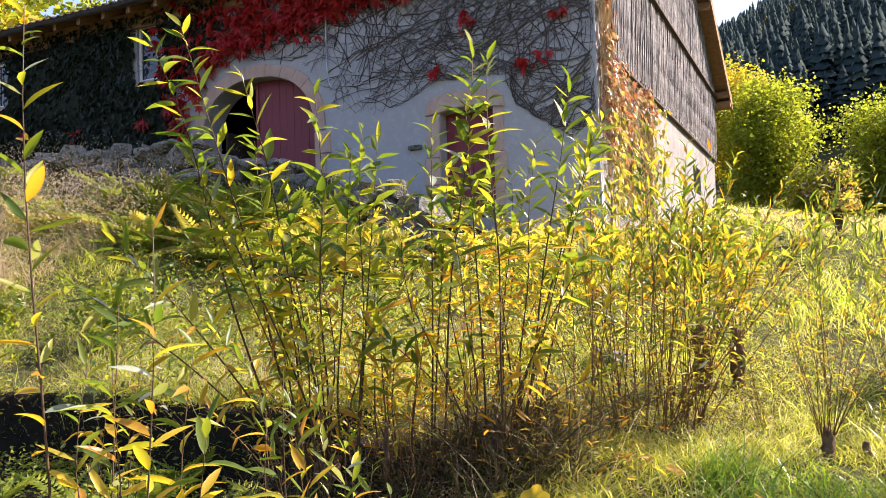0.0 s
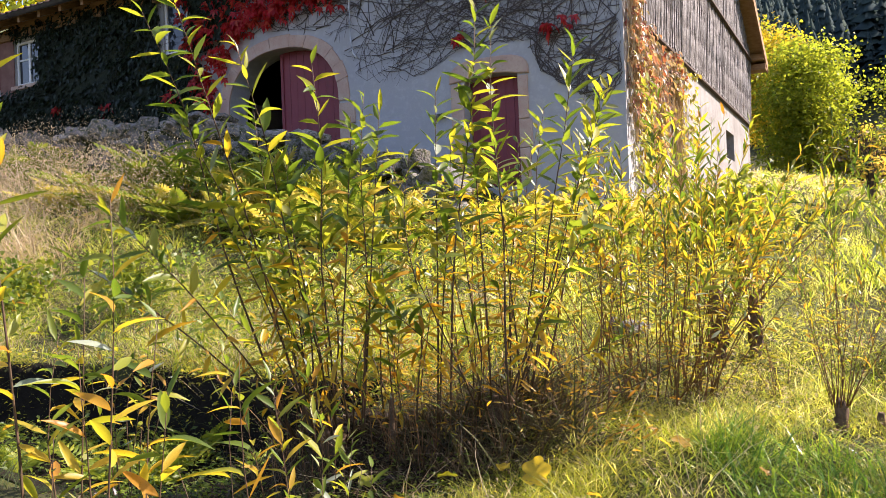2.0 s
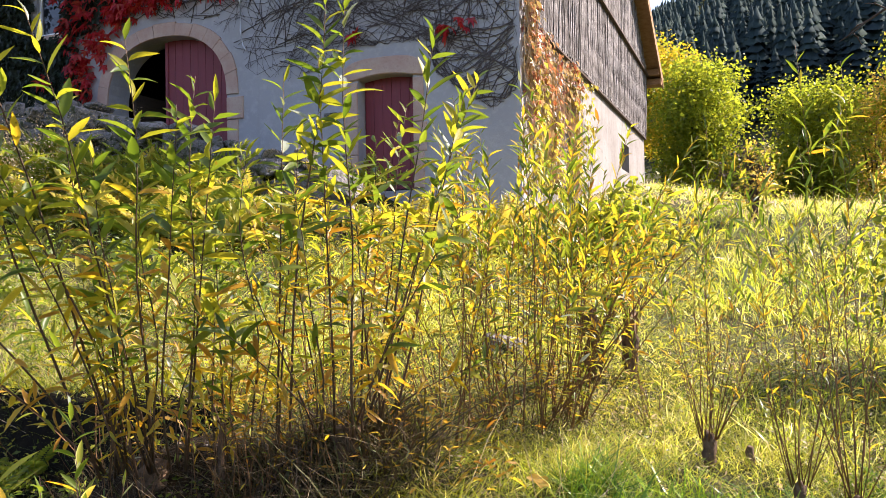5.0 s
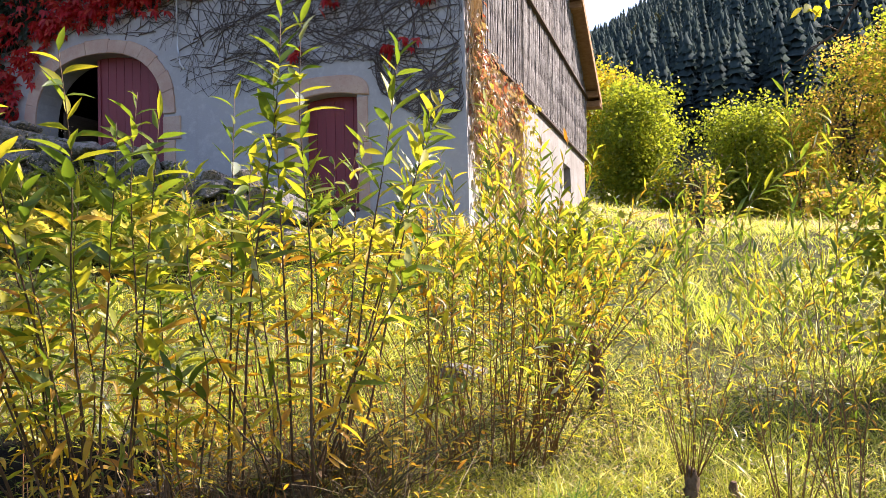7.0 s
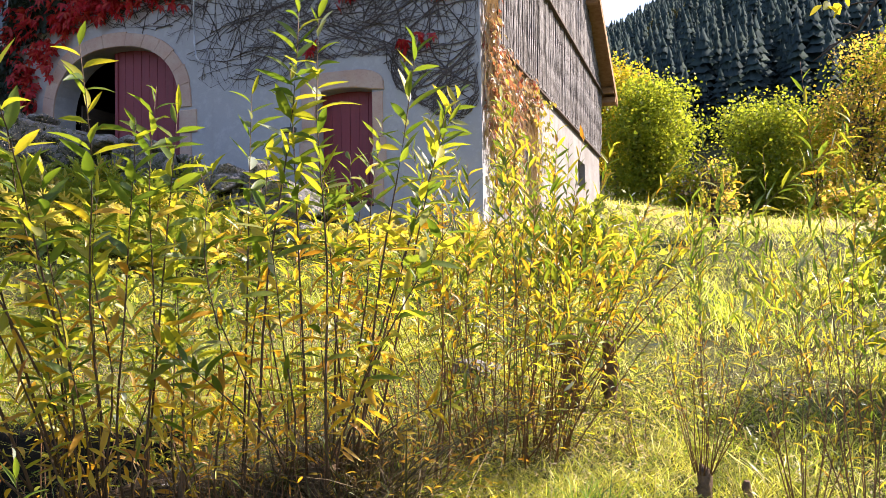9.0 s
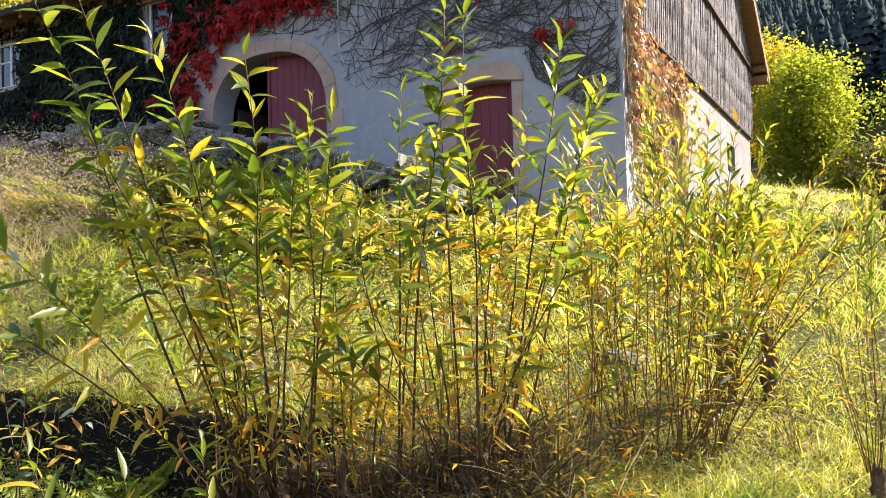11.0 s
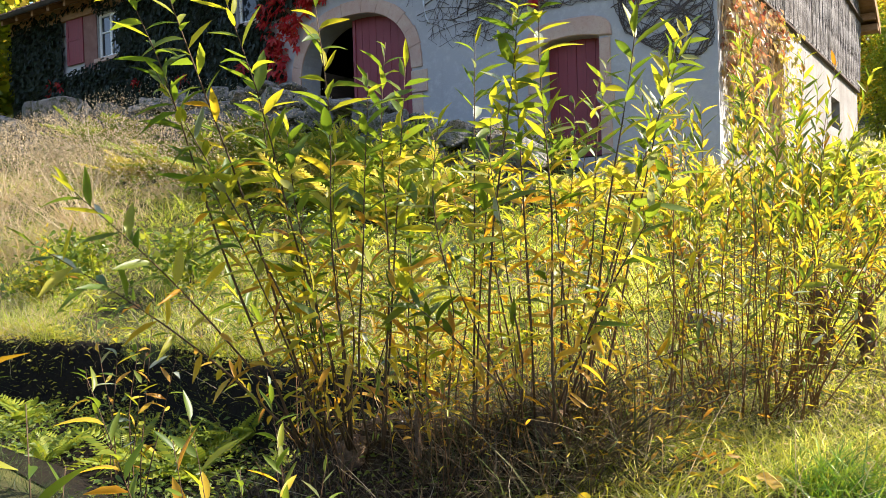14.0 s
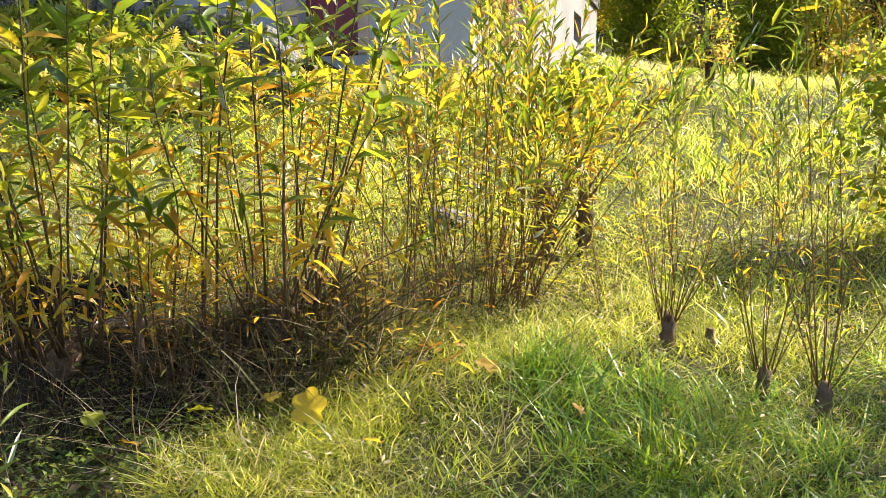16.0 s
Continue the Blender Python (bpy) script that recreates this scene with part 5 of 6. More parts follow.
grass("dry_grass", -13, -5.6, -7.2, -2.7, 430, 0.6, 1.25, M["grass_dry"], "tall pale dry seeding grass", lambda x, y: np.abs(y + 4.7 - 0.1 * (x + 7)) < 2.3, 0.45, 0.3, blades=BLADES_FAR, patchy=0.6, tuft=0.12, per=60)
grass("tussock_grass", 0.3, 2.2, -10.0, -8.7, 5200, 0.22, 0.58, M["grass_dead"], "brown dead grass tussock, darkened for the shade under willow stems", lambda x, y: np.hypot((x - 1.2) / 0.5, (y + 9.25) / 0.42) < 1.0, 0.6, 0.8)
grass("tussock_grass", -0.2, 1.2, -10.1, -9.0, 1800, 0.12, 0.38, M["grass_dead"], "brown dead grass tussock, darkened for the shade under willow stems", lambda x, y: np.hypot((x - 0.55) / 0.55, (y + 9.6) / 0.42) < 1.0, 0.6, 0.8)
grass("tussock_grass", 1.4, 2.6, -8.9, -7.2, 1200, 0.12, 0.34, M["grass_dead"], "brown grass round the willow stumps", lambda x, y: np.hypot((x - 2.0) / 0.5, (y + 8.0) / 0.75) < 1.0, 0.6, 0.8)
grass("ditch_grass", -4.5, 0.3, -10.3, -8.1, 1200, 0.08, 0.3, M["grass_shade"], "grass hanging over the ditch, shade put into its dark colour", lambda x, y: (y > -8.65) | (y < -9.75), 0.7, 0.9)
grass("terrace_grass", -16, -1.0, -1.95, -0.1, 160, 0.2, 0.5, M["grass_green"], "rough grass on the terrace", None, 0.4)

# seed heads over the dry grass
n = 26000
x = -5.6 - 8.4 * nr.random(n) ** 0.9
y = np.clip(-4.5 + 0.1 * (x + 7) + nr.normal(0, 1.0, n), -7, -2.65)
pos = np.stack([x, y, ground_np(x, y) + nr.uniform(0.5, 1.2, n)], 1)
d = nr.normal(0, 0.8, (n, 3)) + np.array([0, 0, 0.3])
ob = new("seed_heads", place(BIT, pos, frames(d, nr.uniform(0, 6, n)), nr.uniform(0.022, 0.05, n), M["grass_dry"], "seed_heads"))
tagged(ob, "feathery pale seed heads of dry grass", "grass", kind="stuff")


def weeds(name, label, x0, x1, y0, y1, n, h, size, mat, keep=None, templates=SMALL):
    x, y = nr.uniform(x0, x1, n), nr.uniform(y0, y1, n)
    f = np.sin(x * 2.7 + 1) * np.sin(y * 2.2) + 0.5 * np.sin(x * 6 + y * 3)
    ok = nr.uniform(-1.2, 1.0, n) < f
    if keep is not None:
        ok &= keep(x, y)
    x, y = x[ok], y[ok]
    n = len(x)
    pos = np.stack([x, y, ground_np(x, y) + h * nr.uniform(0.02, 1, n) * (0.4 + 0.6 * nr.random(n))], 1)
    d = np.stack([nr.normal(0, 1, n), nr.normal(0, 1, n), nr.uniform(-0.5, 0.6, n)], 1)
    ob = new(name, place(templates, pos, frames(d, nr.uniform(-1, 1, n)), nr.uniform(0.5, 1.2, n) * size, mat, name))
    return tagged(ob, label, "weeds", kind="stuff")


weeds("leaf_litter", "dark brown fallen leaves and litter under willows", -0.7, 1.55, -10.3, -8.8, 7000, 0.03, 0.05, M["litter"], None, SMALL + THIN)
weeds("straw_flecks", "pale dry flecks and seeds lying in the grass", 1.0, 5, -10.6, -7, 12000, 0.10, 0.03, M["grass_dry"], lit_keep, BIT)
weeds("ground_herbs", "small round-leaved herbs among the grass", -2, 5, -11.2, -7, 16000, 0.09, 0.026, M["herb_green"], lit_keep)
weeds("clover", "low clover and plantain leaves among the grass", 1.2, 5, -10.8, -7.2, 14000, 0.08, 0.019, M["herb_lime"], lit_keep)
weeds("bank_herbs", "leafy green herbs and seedlings on the ditch bank", -7, 0.6, -8.4, -5.5, 2500, 0.4, 0.07, M["herb_green"], None, LANCE_LOW[:3] + SMALL)
weeds("herb_thicket", "nettles and low leafy herbs before the wall", -13, 0.5, -7.4, -2.7, 16000, 0.5, 0.07, M["herb_green"], lambda x, y: (y > -8))
weeds("wall_herbs", "tall green nettles and herbs against the wall", -16.5, -2.2, -4.0, -2.6, 9500, 0.55, 0.08, M["herb_green"], None, LANCE_LOW[:3] + SMALL)
weeds("golden_thicket", "yellowing leafy undergrowth behind the willows", -3.5, 2.8, -8.3, -3.2, 7500, 0.5, 0.065, M["herb_lime"], None, THIN + LANCE_LOW[:2])
weeds("yellow_undergrowth", "yellow leaves among the lower willow stems", -0.4, 2.0, -9.4, -7.8, 2400, 0.4, 0.06, M["herb_yellow"], no_ditch, LANCE_LOW[:4])
weeds("shade_herbs", "low green herbs growing through dark litter", -0.6, 1.6, -10.9, -9.5, 8000, 0.1, 0.03, M["herb_green"])
weeds("edge_herbs", "yellow-green herbs hanging over the ditch edge", -7, 0.3, -8.62, -8.15, 7000, 0.16, 0.05, M["herb_lime"], None, SMALL + THIN)
weeds("ditch_herbs", "dark leafy herbs in the shaded ditch", -3.5, 0.2, -9.55, -8.5, 4500, 0.26, 0.055, M["herb_green"])
weeds("field_herbs", "dark green herbs scattered in the meadow", 0.5, 12, -4, 16, 2500, 0.25, 0.1, M["herb_green"])
weeds("meadow_herbs", "low yellow-green herbs in the meadow", 2.2, 7, -8.3, -2, 2600, 0.22, 0.045, M["herb_lime"])
weeds("field_weeds", "slender dark green weeds in the sunlit meadow", 2.2, 6, -8.0, -2, 2600, 0.25, 0.05, M["herb_green"], None, THIN)

# fallen leaves
fall = []
for i, (x, y, s, c) in enumerate(((1.69, -9.78, 0.13, "yellow"), (2.24, -9.38, 0.09, "yellow"), (2.19, -9.45, 0.08, "yellow"), (1.28, -9.72, 0.09, "lime"), (1.95, -9.2, 0.07, "yellow"), (2.05, -9.36, 0.08, "yellow"), (1.45, -9.62, 0.07, "yellow"), (0.95, -9.95, 0.08, "lime"), (2.6, -9.7, 0.05, "yellow"), (1.2, -10.0, 0.07, "yellow"), (2.0, -9.9, 0.06, "yellow"))):
    rim = []
    for k in range(25):
        a = math.pi * (-0.45 + 1.9 * k / 24) - math.pi / 2 + 0.05 * math.pi
        lobe = 0.36 + 0.17 * abs(math.cos(2.5 * (a - math.pi / 2))) ** 0.7 + 0.025 * math.sin(7 * a + i)
        rim.append((lobe * math.cos(a), 0.45 + lobe * math.sin(a), 0.06 * math.sin(2 * a + i) + 0.05 * math.cos(5 * a)))
    me = array_mesh("leaf", np.array([(0, 0.42, -0.04)] + rim), np.array([(0, k, k + 1) for k in range(1, 25)] + [(0, 25, 1)]), M["leaf_" + c], True)
    ob = shared("fallen_leaf", me, pose(x, y, ground_z(x, y) + 0.07 + 0.03 * (i % 3), (62 if i == 0 else 14 + 9 * (i % 3)), 6 * (i % 5), 53 * i) @ Matrix.Diagonal((s, s, s, 1)))
    tagged(ob, "yellow maple-like leaf fallen onto the grass", "leaf", group="fallen leaves")


# ---- ferns ----
def frond_template(pairs, droop, narrow):
    vs, fs = [], []
    for i in range(pairs):
        t = (i + 0.8) / pairs
        y, z = t, -droop * t * t
        w = narrow * math.sin(math.pi * min(0.12 + 0.85 * t, 1)) ** 0.8 * 0.5
        for s in (-1, 1):
            k = len(vs)
            vs += [(0, y - 0.02, z), (s * w * 0.5, y + 0.035 + 0.05 * w, z + 0.02), (s * w, y + 0.09, z - 0.05 * w - 0.02), (s * w * 0.5, y - 0.018, z - 0.01)]
            fs.append((k, k + 1, k + 2, k + 3) if s > 0 else (k + 3, k + 2, k + 1, k))
    k = len(vs)
    vs += [(-0.008, 0, 0), (0.008, 0, 0), (0.003, 1, -droop), (-0.003, 1, -droop), (0.005, 0.5, -droop * 0.25), (-0.005, 0.5, -droop * 0.25)]
    fs += [(k, k + 1, k + 4, k + 5), (k + 5, k + 4, k + 2, k + 3)]
    return np.array(vs), fs


FRONDS = [frond_template(15, 0.35, 0.42), frond_template(13, 0.6, 0.5), frond_template(16, 0.2, 0.36)]
frond_me = {c: [array_mesh("frond", v, tri(f), M[c]) for v, f in FRONDS] for c in ("fern_green", "fern_yellow")}


def fern(x, y, size, col, seed, label):
    rr = random.Random(seed)
    z = ground_z(x, y)
    e = thing("fern", label, "fern", (x, y, z), "ferns by the wall")
    n = rr.randint(6, 9)
    for k in range(n):
        a = 6.283 * (k + rr.uniform(-0.3, 0.3)) / n
        up = rr.uniform(0.5, 1.4)
        rot = frames(np.array([[math.cos(a), math.sin(a), up]]), np.array([rr.uniform(-0.3, 0.3)]))[0]
        s = size * rr.uniform(0.75, 1.15)
        shared("frond", rr.choice(frond_me[col]), Matrix(rot.tolist()).to_4x4() @ Matrix.Diagonal((s, s, s, 1)), e)


r = random.Random(3)
for i in range(58):
    x = r.uniform(-8.8, -2.5)
    fern(x, -2.75 - r.uniform(0, 1.5), r.uniform(0.7, 1.15), "fern_green" if r.random() < 0.6 else "fern_yellow", i, "green bracken fern growing before a stone wall")
for i in range(26):
    fern(r.uniform(-3.2, 0.6), r.uniform(-3.2, -0.7), r.uniform(0.55, 0.95), "fern_yellow" if r.random() < 0.75 else "fern_green", 100 + i, "yellowed bracken fern before the house corner")
for x, y in ((-11.5, -3.0), (-10.6, -2.95), (-10.9, -3.2)):
    fern(x, y, 1.05, "fern_green", int(-x * 10), "tall green fern beside the boulders")
for i in range(12):
    fern(r.uniform(-4.2, -0.1), r.uniform(-9.35, -8.5), r.uniform(0.3, 0.45), "fern_green", 200 + i, "small green fern in the shaded ditch")

# ---- creepers on the house ----
def in_net(x, z):
    low = np.interp(x, [-8.9, -6.2, -5.6, -4.9, -4.2, -3.7, -3.4, -2.1, -1.9, -1.3, -0.9, -0.5], [6.3, 5.7, 5.0, 4.7, 4.85, 5.05, 5.2, 5.15, 4.6, 4.15, 3.9, 4.2])
    return low < z < 7.8 and x < -0.47 and arch_z(x, 0.35) * (abs(x - ARCH_X) < ARCH_R + 0.35) < z


bm = bmesh.new()
r = random.Random(31)


def strand(x, z, heading, length, rad, depth):
    pts = [(x, -0.012, z)]
    turn = r.uniform(-0.05, 0.05)
    while length > 0:
        heading += turn + r.gauss(0, 0.15)
        turn = 0.8 * turn + r.gauss(0, 0.025)
        x, z = x + 0.10 * math.cos(heading), z + 0.10 * math.sin(heading)
        if not in_net(x, z):
            heading += r.choice((-1, 1)) * 0.9
            x, z = pts[-1][0] + 0.1 * math.cos(heading), pts[-1][2] + 0.1 * math.sin(heading)
            if not in_net(x, z):
                break
        pts.append((x, -0.012 - r.uniform(0, 0.012), z))
        if depth < 2 and r.random() < 0.2:
            strand(x, z, heading + r.choice((-1, 1)) * r.uniform(0.4, 1.1), length * r.uniform(0.3, 0.8), rad * 0.65, depth + 1)
        length -= 0.1
    if len(pts) > 2:
        tube(bm, pts, [rad * (1 - 0.55 * i / len(pts)) for i in range(len(pts))], 3)


for _ in range(250):
    x0 = r.uniform(-8.3, -0.6)
    strand(x0, r.uniform(float(np.interp(x0, [-8.3, -5, -3, -1, -0.5], [6.4, 5.0, 5.3, 4.4, 4.4])), 7.7), r.choice((r.uniform(2.5, 3.9), r.uniform(2.7, 3.6), r.uniform(-0.5, 0.5), r.uniform(1.0, 2.4))), r.uniform(1.0, 3.0), r.uniform(0.006, 0.0115), 1 if r.random() < 0.55 else 0)
for _ in range(26):
    strand(-0.55, r.uniform(4.3, 7.7), r.uniform(2.4, 3.9), r.uniform(2, 4.5), r.uniform(0.010, 0.017), 0)
creeper = thing("wall_creeper", "bare creeper stems on plaster with clusters of red leaves", "creeper", (-0.6, -0.05, 2.8))
CRI = Matrix.Translation(-creeper.location)
bm.transform(CRI)
ob = part("stem_net", bm, M["creeper_stem"], creeper, "dark leafless creeper stems branching over the wall")
ob["kind"] = "stuff"


def palm_leaf():
    """A creeper leaf of five pointed leaflets hanging down."""
    vs, fs = [], []
    for a, l in ((-1.25, 0.62), (-0.6, 0.85), (0, 1.0), (0.6, 0.85), (1.25, 0.62)):
        c, s = math.cos(a), math.sin(a)
        k = len(vs)
        for x, y, z in ((0, 0, 0), (-0.16 * l, 0.5 * l, 0.06), (0, l, -0.12 * l), (0.16 * l, 0.5 * l, 0.06)):
            vs.append((x * c + y * s, y * c - x * s, z))
        fs.append((k, k + 1, k + 2, k + 3))
    return np.array(vs), fs


PALM = [palm_leaf()]


def wall_leaves(name, parent, inv, x, z, y0, y1, size, mat, label="", plane="y", templates=PALM):
    n = len(x)
    y = nr.uniform(y0, y1, n)
    if plane == "y":
        pos = np.stack([x, y, z], 1)
        d = np.stack([nr.normal(0, 0.45, n), nr.normal(-0.25, 0.25, n), nr.uniform(-1.2, -0.4, n)], 1)
    else:
        pos = np.stack([y, x, z], 1)
        d = np.stack([nr.normal(0.25, 0.25, n), nr.normal(0, 0.45, n), nr.uniform(-1.2, -0.4, n)], 1)
    rot = frames(d, nr.uniform(-0.5, 0.5, n) + (0 if plane == "y" else 0))
    pos = pos + np.array(inv.translation)
    ob = new(name, place(templates, pos, rot, nr.uniform(0.7, 1.25, n) * size, mat, name))
    ob.parent = parent
    ob["kind"] = "stuff"
    if label:
        ob["label"] = label
    return ob


# red leaves: dense from the ivy's edge over the arch, thinning to the right along the eave
cx, cz = [], []
for x0, z0, sx, sz, n in ((-9.3, 6.55, 0.12, 0.25, 40), (-9.0, 5.9, 0.14, 0.22, 40), (-9.75, 6.2, 0.12, 0.3, 28), (-9.6, 5.5, 0.12, 0.25, 34), (-9.35, 5.15, 0.1, 0.15, 18), (-8.55, 6.5, 0.18, 0.16, 55), (-8.0, 6.75, 0.2, 0.2, 60), (-7.4, 6.8, 0.25, 0.2, 70), (-6.8, 7.0, 0.3, 0.16, 75), (-6.2, 7.2, 0.3, 0.16, 70), (-5.5, 7.45, 0.4, 0.18, 70), (-7.6, 7.35, 0.5, 0.2, 90), (-8.8, 7.2, 0.3, 0.3, 40), (-10.0, 6.9, 0.15, 0.3, 18), (-6.2, 6.75, 0.3, 0.14, 45), (-5.4, 6.95, 0.3, 0.14, 55), (-4.7, 7.15, 0.35, 0.14, 55), (-4.0, 7.0, 0.25, 0.1, 28), (-3.5, 7.3, 0.4, 0.15, 35), (-5.0, 7.5, 0.6, 0.15, 60), (-4.2, 7.7, 0.6, 0.15, 40), (-3.36, 5.42, 0.06, 0.05, 7), (-1.75, 5.3, 0.12, 0.06, 8), (-1.35, 5.38, 0.06, 0.05, 5), (-2.75, 6.25, 0.1, 0.1, 9), (-1.0, 6.1, 0.06, 0.06, 5), (-12.6, 5.25, 0.09, 0.09, 10), (-10.35, 5.3, 0.12, 0.1, 10), (-14.2, 5.4, 0.06, 0.06, 5), (-17.9, 5.5, 0.3, 0.3, 16)):
    cx.append(nr.normal(x0, sx, n))
    cz.append(nr.normal(z0, sz, n))
cx, cz = np.concatenate(cx), np.concatenate(cz)
ok = np.array([(a > -19) and b < 7.8 and not (abs(a - ARCH_X) < ARCH_R + 0.2 and b < arch_z(a, 0.12)) for a, b in zip(cx, cz)])
wall_leaves("red_foliage", creeper, CRI, cx[ok], cz[ok], -0.22, -0.04, 0.205, M["creeper_red"], "scarlet autumn creeper leaves")

ivy = thing("ivy", "dense dark evergreen ivy covering the shaded wall", "ivy", (-14.5, -0.1, 2.8))
IVI = Matrix.Translation(-ivy.location)
n = 15000
x, z = nr.uniform(-19.9, -7.6, n), nr.uniform(2.9, 7.75, n)
edge = np.interp(z, [2.8, 5.6, 6.2, 7.0, 7.8], [-9.6, -9.5, -9.1, -8.4, -7.6]) + 0.2 * np.sin(z * 4) + 0.12 * np.sin(z * 9 + 1)
ok = x < edge
for w in WINDOWS:
    ok &= ~((x > w[0] - 0.03) & (x < w[1] + 0.02) & (z > w[2] - 0.05) & (z < w[3] + 0.02))
ok &= ~((x > -17.4) & (x < -15.95) & (z > 6.1) & (z < 7.6))
x, z = x[ok], z[ok]
bulge = 0.10 + 0.16 * (0.5 + 0.5 * np.sin(x * 1.3) * np.sin(z * 1.6 + 0.6))
y = -nr.random(len(x)) * bulge - 0.02
pos = np.stack([x, y, z], 1) + np.array(IVI.translation)
d = np.stack([nr.normal(0, 0.5, len(x)), nr.normal(-0.4, 0.3, len(x)), nr.uniform(-1, -0.2, len(x))], 1)
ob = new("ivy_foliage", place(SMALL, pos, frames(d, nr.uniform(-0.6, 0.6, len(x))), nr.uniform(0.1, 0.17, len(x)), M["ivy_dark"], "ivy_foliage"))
ob.parent = ivy
ob["kind"] = "stuff"
mat = bmesh.new()
step = 0.16
nx, nz = int(12.4 / step), int(4.9 / step)
grid = {}
holes = [(w[0] - 0.06, w[1] + 0.06, w[2] - 0.12, w[3] + 0.06) for w in WINDOWS] + [(-17.45, -15.9, 6.0, 7.75)]
for i in range(nx + 1):
    for j in range(nz + 1):
        px, pz = -19.98 + i * step, 2.75 + j * step
        py = -0.03 - 0.14 * (0.5 + 0.5 * noise.noise(Vector((px * 1.3, 0, pz * 1.3)))) - 0.05 * noise.noise(Vector((px * 5, 3, pz * 5)))
        grid[i, j] = (px + 0.04 * math.sin(pz * 9), min(py, -0.015), pz)
keepv = {}
for i in range(nx):
    for j in range(nz):
        mx, mz = grid[i, j][0] + step / 2, grid[i, j][2] + step / 2
        if mx > float(np.interp(mz, [2.8, 5.6, 6.2, 7.0, 7.8], [-9.8, -9.7, -9.3, -8.6, -7.8])) + 0.2 * math.sin(mz * 4) + 0.12 * math.sin(mz * 9 + 1) or mz > 7.5 or any(a < mx < b and c < mz < d for a, b, c, d in holes):
            continue
        for q in ((i, j), (i + 1, j), (i + 1, j + 1), (i, j + 1)):
            if q not in keepv:
                keepv[q] = mat.verts.new(grid[q])
        mat.faces.new([keepv[q] for q in ((i, j), (i + 1, j), (i + 1, j + 1), (i, j + 1))])
mat.transform(IVI)
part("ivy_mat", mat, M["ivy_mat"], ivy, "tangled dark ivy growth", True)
bm = bmesh.new()
for k in range(60):
    x0 = r.uniform(-19.5, -9.8)
    pts = [(x0, -0.03, 2.7)]
    while pts[-1][2] < 7.0:
        pts.append((pts[-1][0] + r.uniform(-0.12, 0.12), -0.03 - r.uniform(0, 0.03), pts[-1][2] + 0.3))
    if not any(w[0] - 0.1 < p[0] < w[1] + 0.1 and w[2] - 0.2 < p[2] < w[3] for p in pts for w in WINDOWS + [(-17.4, -15.9, 6.1, 7.6)]):
        tube(bm, pts, [0.016] * len(pts), 3)
bm.transform(IVI)
ob = part("ivy_wood", bm, M["creeper_stem"], ivy)
ob["kind"] = "stuff"

vine = thing("gable_creeper", "withered orange and yellow creeper hanging down the gable", "creeper", (GX + 0.1, 2.0, 3.0))
VI = Matrix.Translation(-vine.location)
# strips: y centre, top, bottom, half width
for y0, z1, z0, hw, n, mat, lab in ((0.25, 8.0, 5.6, 0.14, 100, "creeper_dry", "withered orange-red leaves"), (0.2, 8.0, 6.6, 0.12, 60, "creeper_red", ""), (0.35, 5.7, 4.4, 0.25, 130, "creeper_dry", ""), (1.1, 5.45, 4.3, 0.45, 230, "creeper_dry", ""), (1.9, 5.2, 3.4, 0.5, 170, "creeper_dry", ""), (0.6, 4.8, 2.6, 0.5, 170, "creeper_yellow", "yellowing lower leaves"), (1.9, 4.2, 2.6, 0.5, 170, "creeper_yellow", ""), (3.6, 5.3, 3.0, 0.3, 190, "creeper_yellow", ""), (3.3, 5.4, 4.6, 0.4, 160, "creeper_dry", ""), (5.0, 5.3, 3.6, 0.25, 130, "creeper_yellow", ""), (0.2, 5.7, 3.6, 0.2, 130, "creeper_dry", ""), (0.7, 4.4, 2.6, 0.5, 200, "creeper_yellow", "")):
    n = int(n * 0.6)
    yy = nr.normal(y0, hw * 0.6, n)
    zz = z0 + (z1 - z0) * nr.random(n)
    ok = (yy > -0.02) & ((zz < CLAD_Z[0] + 0.1) | (yy < 0.9))
    wall_leaves("withered_foliage", vine, VI, yy[ok], zz[ok], GX + 0.03, GX + 0.26, 0.13, M[mat], lab, "x", PALM + SMALL[:2])
bm = bmesh.new()
for k in range(300):
    y0 = abs(r.choice((r.gauss(0.3, 0.2), r.gauss(1.2, 0.5), r.gauss(3.6, 0.25), r.gauss(2.0, 0.5))))
    top = 7.9 if y0 < 0.7 else 5.45
    z = r.uniform(top - 1.2, top)
    pts = [(GX + 0.02, y0, z)]
    while pts[-1][2] > 2.8 and len(pts) < 24 and r.random() < 0.95:
        pts.append((GX + 0.03 + r.uniform(0, 0.12), max(0.02, pts[-1][1] + r.uniform(-0.08, 0.08)), pts[-1][2] - 0.16))
    if len(pts) > 2:
        tube(bm, pts, [0.009] * len(pts), 3)
bm.transform(VI)
ob = part("hanging_growth", bm, M["grass_dry"], vine, "pale dry hanging stems")
ob["kind"] = "stuff"


# ---- trees ----
CARD = [(np.array([(-0.5, 0, 0), (0, -0.06, 0.1), (0.5, 0, 0.0), (0.32, 0.62, -0.05), (0, 1.0, -0.16), (-0.32, 0.62, -0.05)]), [(0, 1, 4, 5), (1, 2, 3, 4)]), (np.array([(-0.4, 0, 0), (0, 0, 0.15), (0.42, 0.05, 0), (0.25, 0.7, 0.1), (0, 0.95, -0.1), (-0.3, 0.6, 0)]), [(0, 1, 4, 5), (1, 2, 3, 4)])]


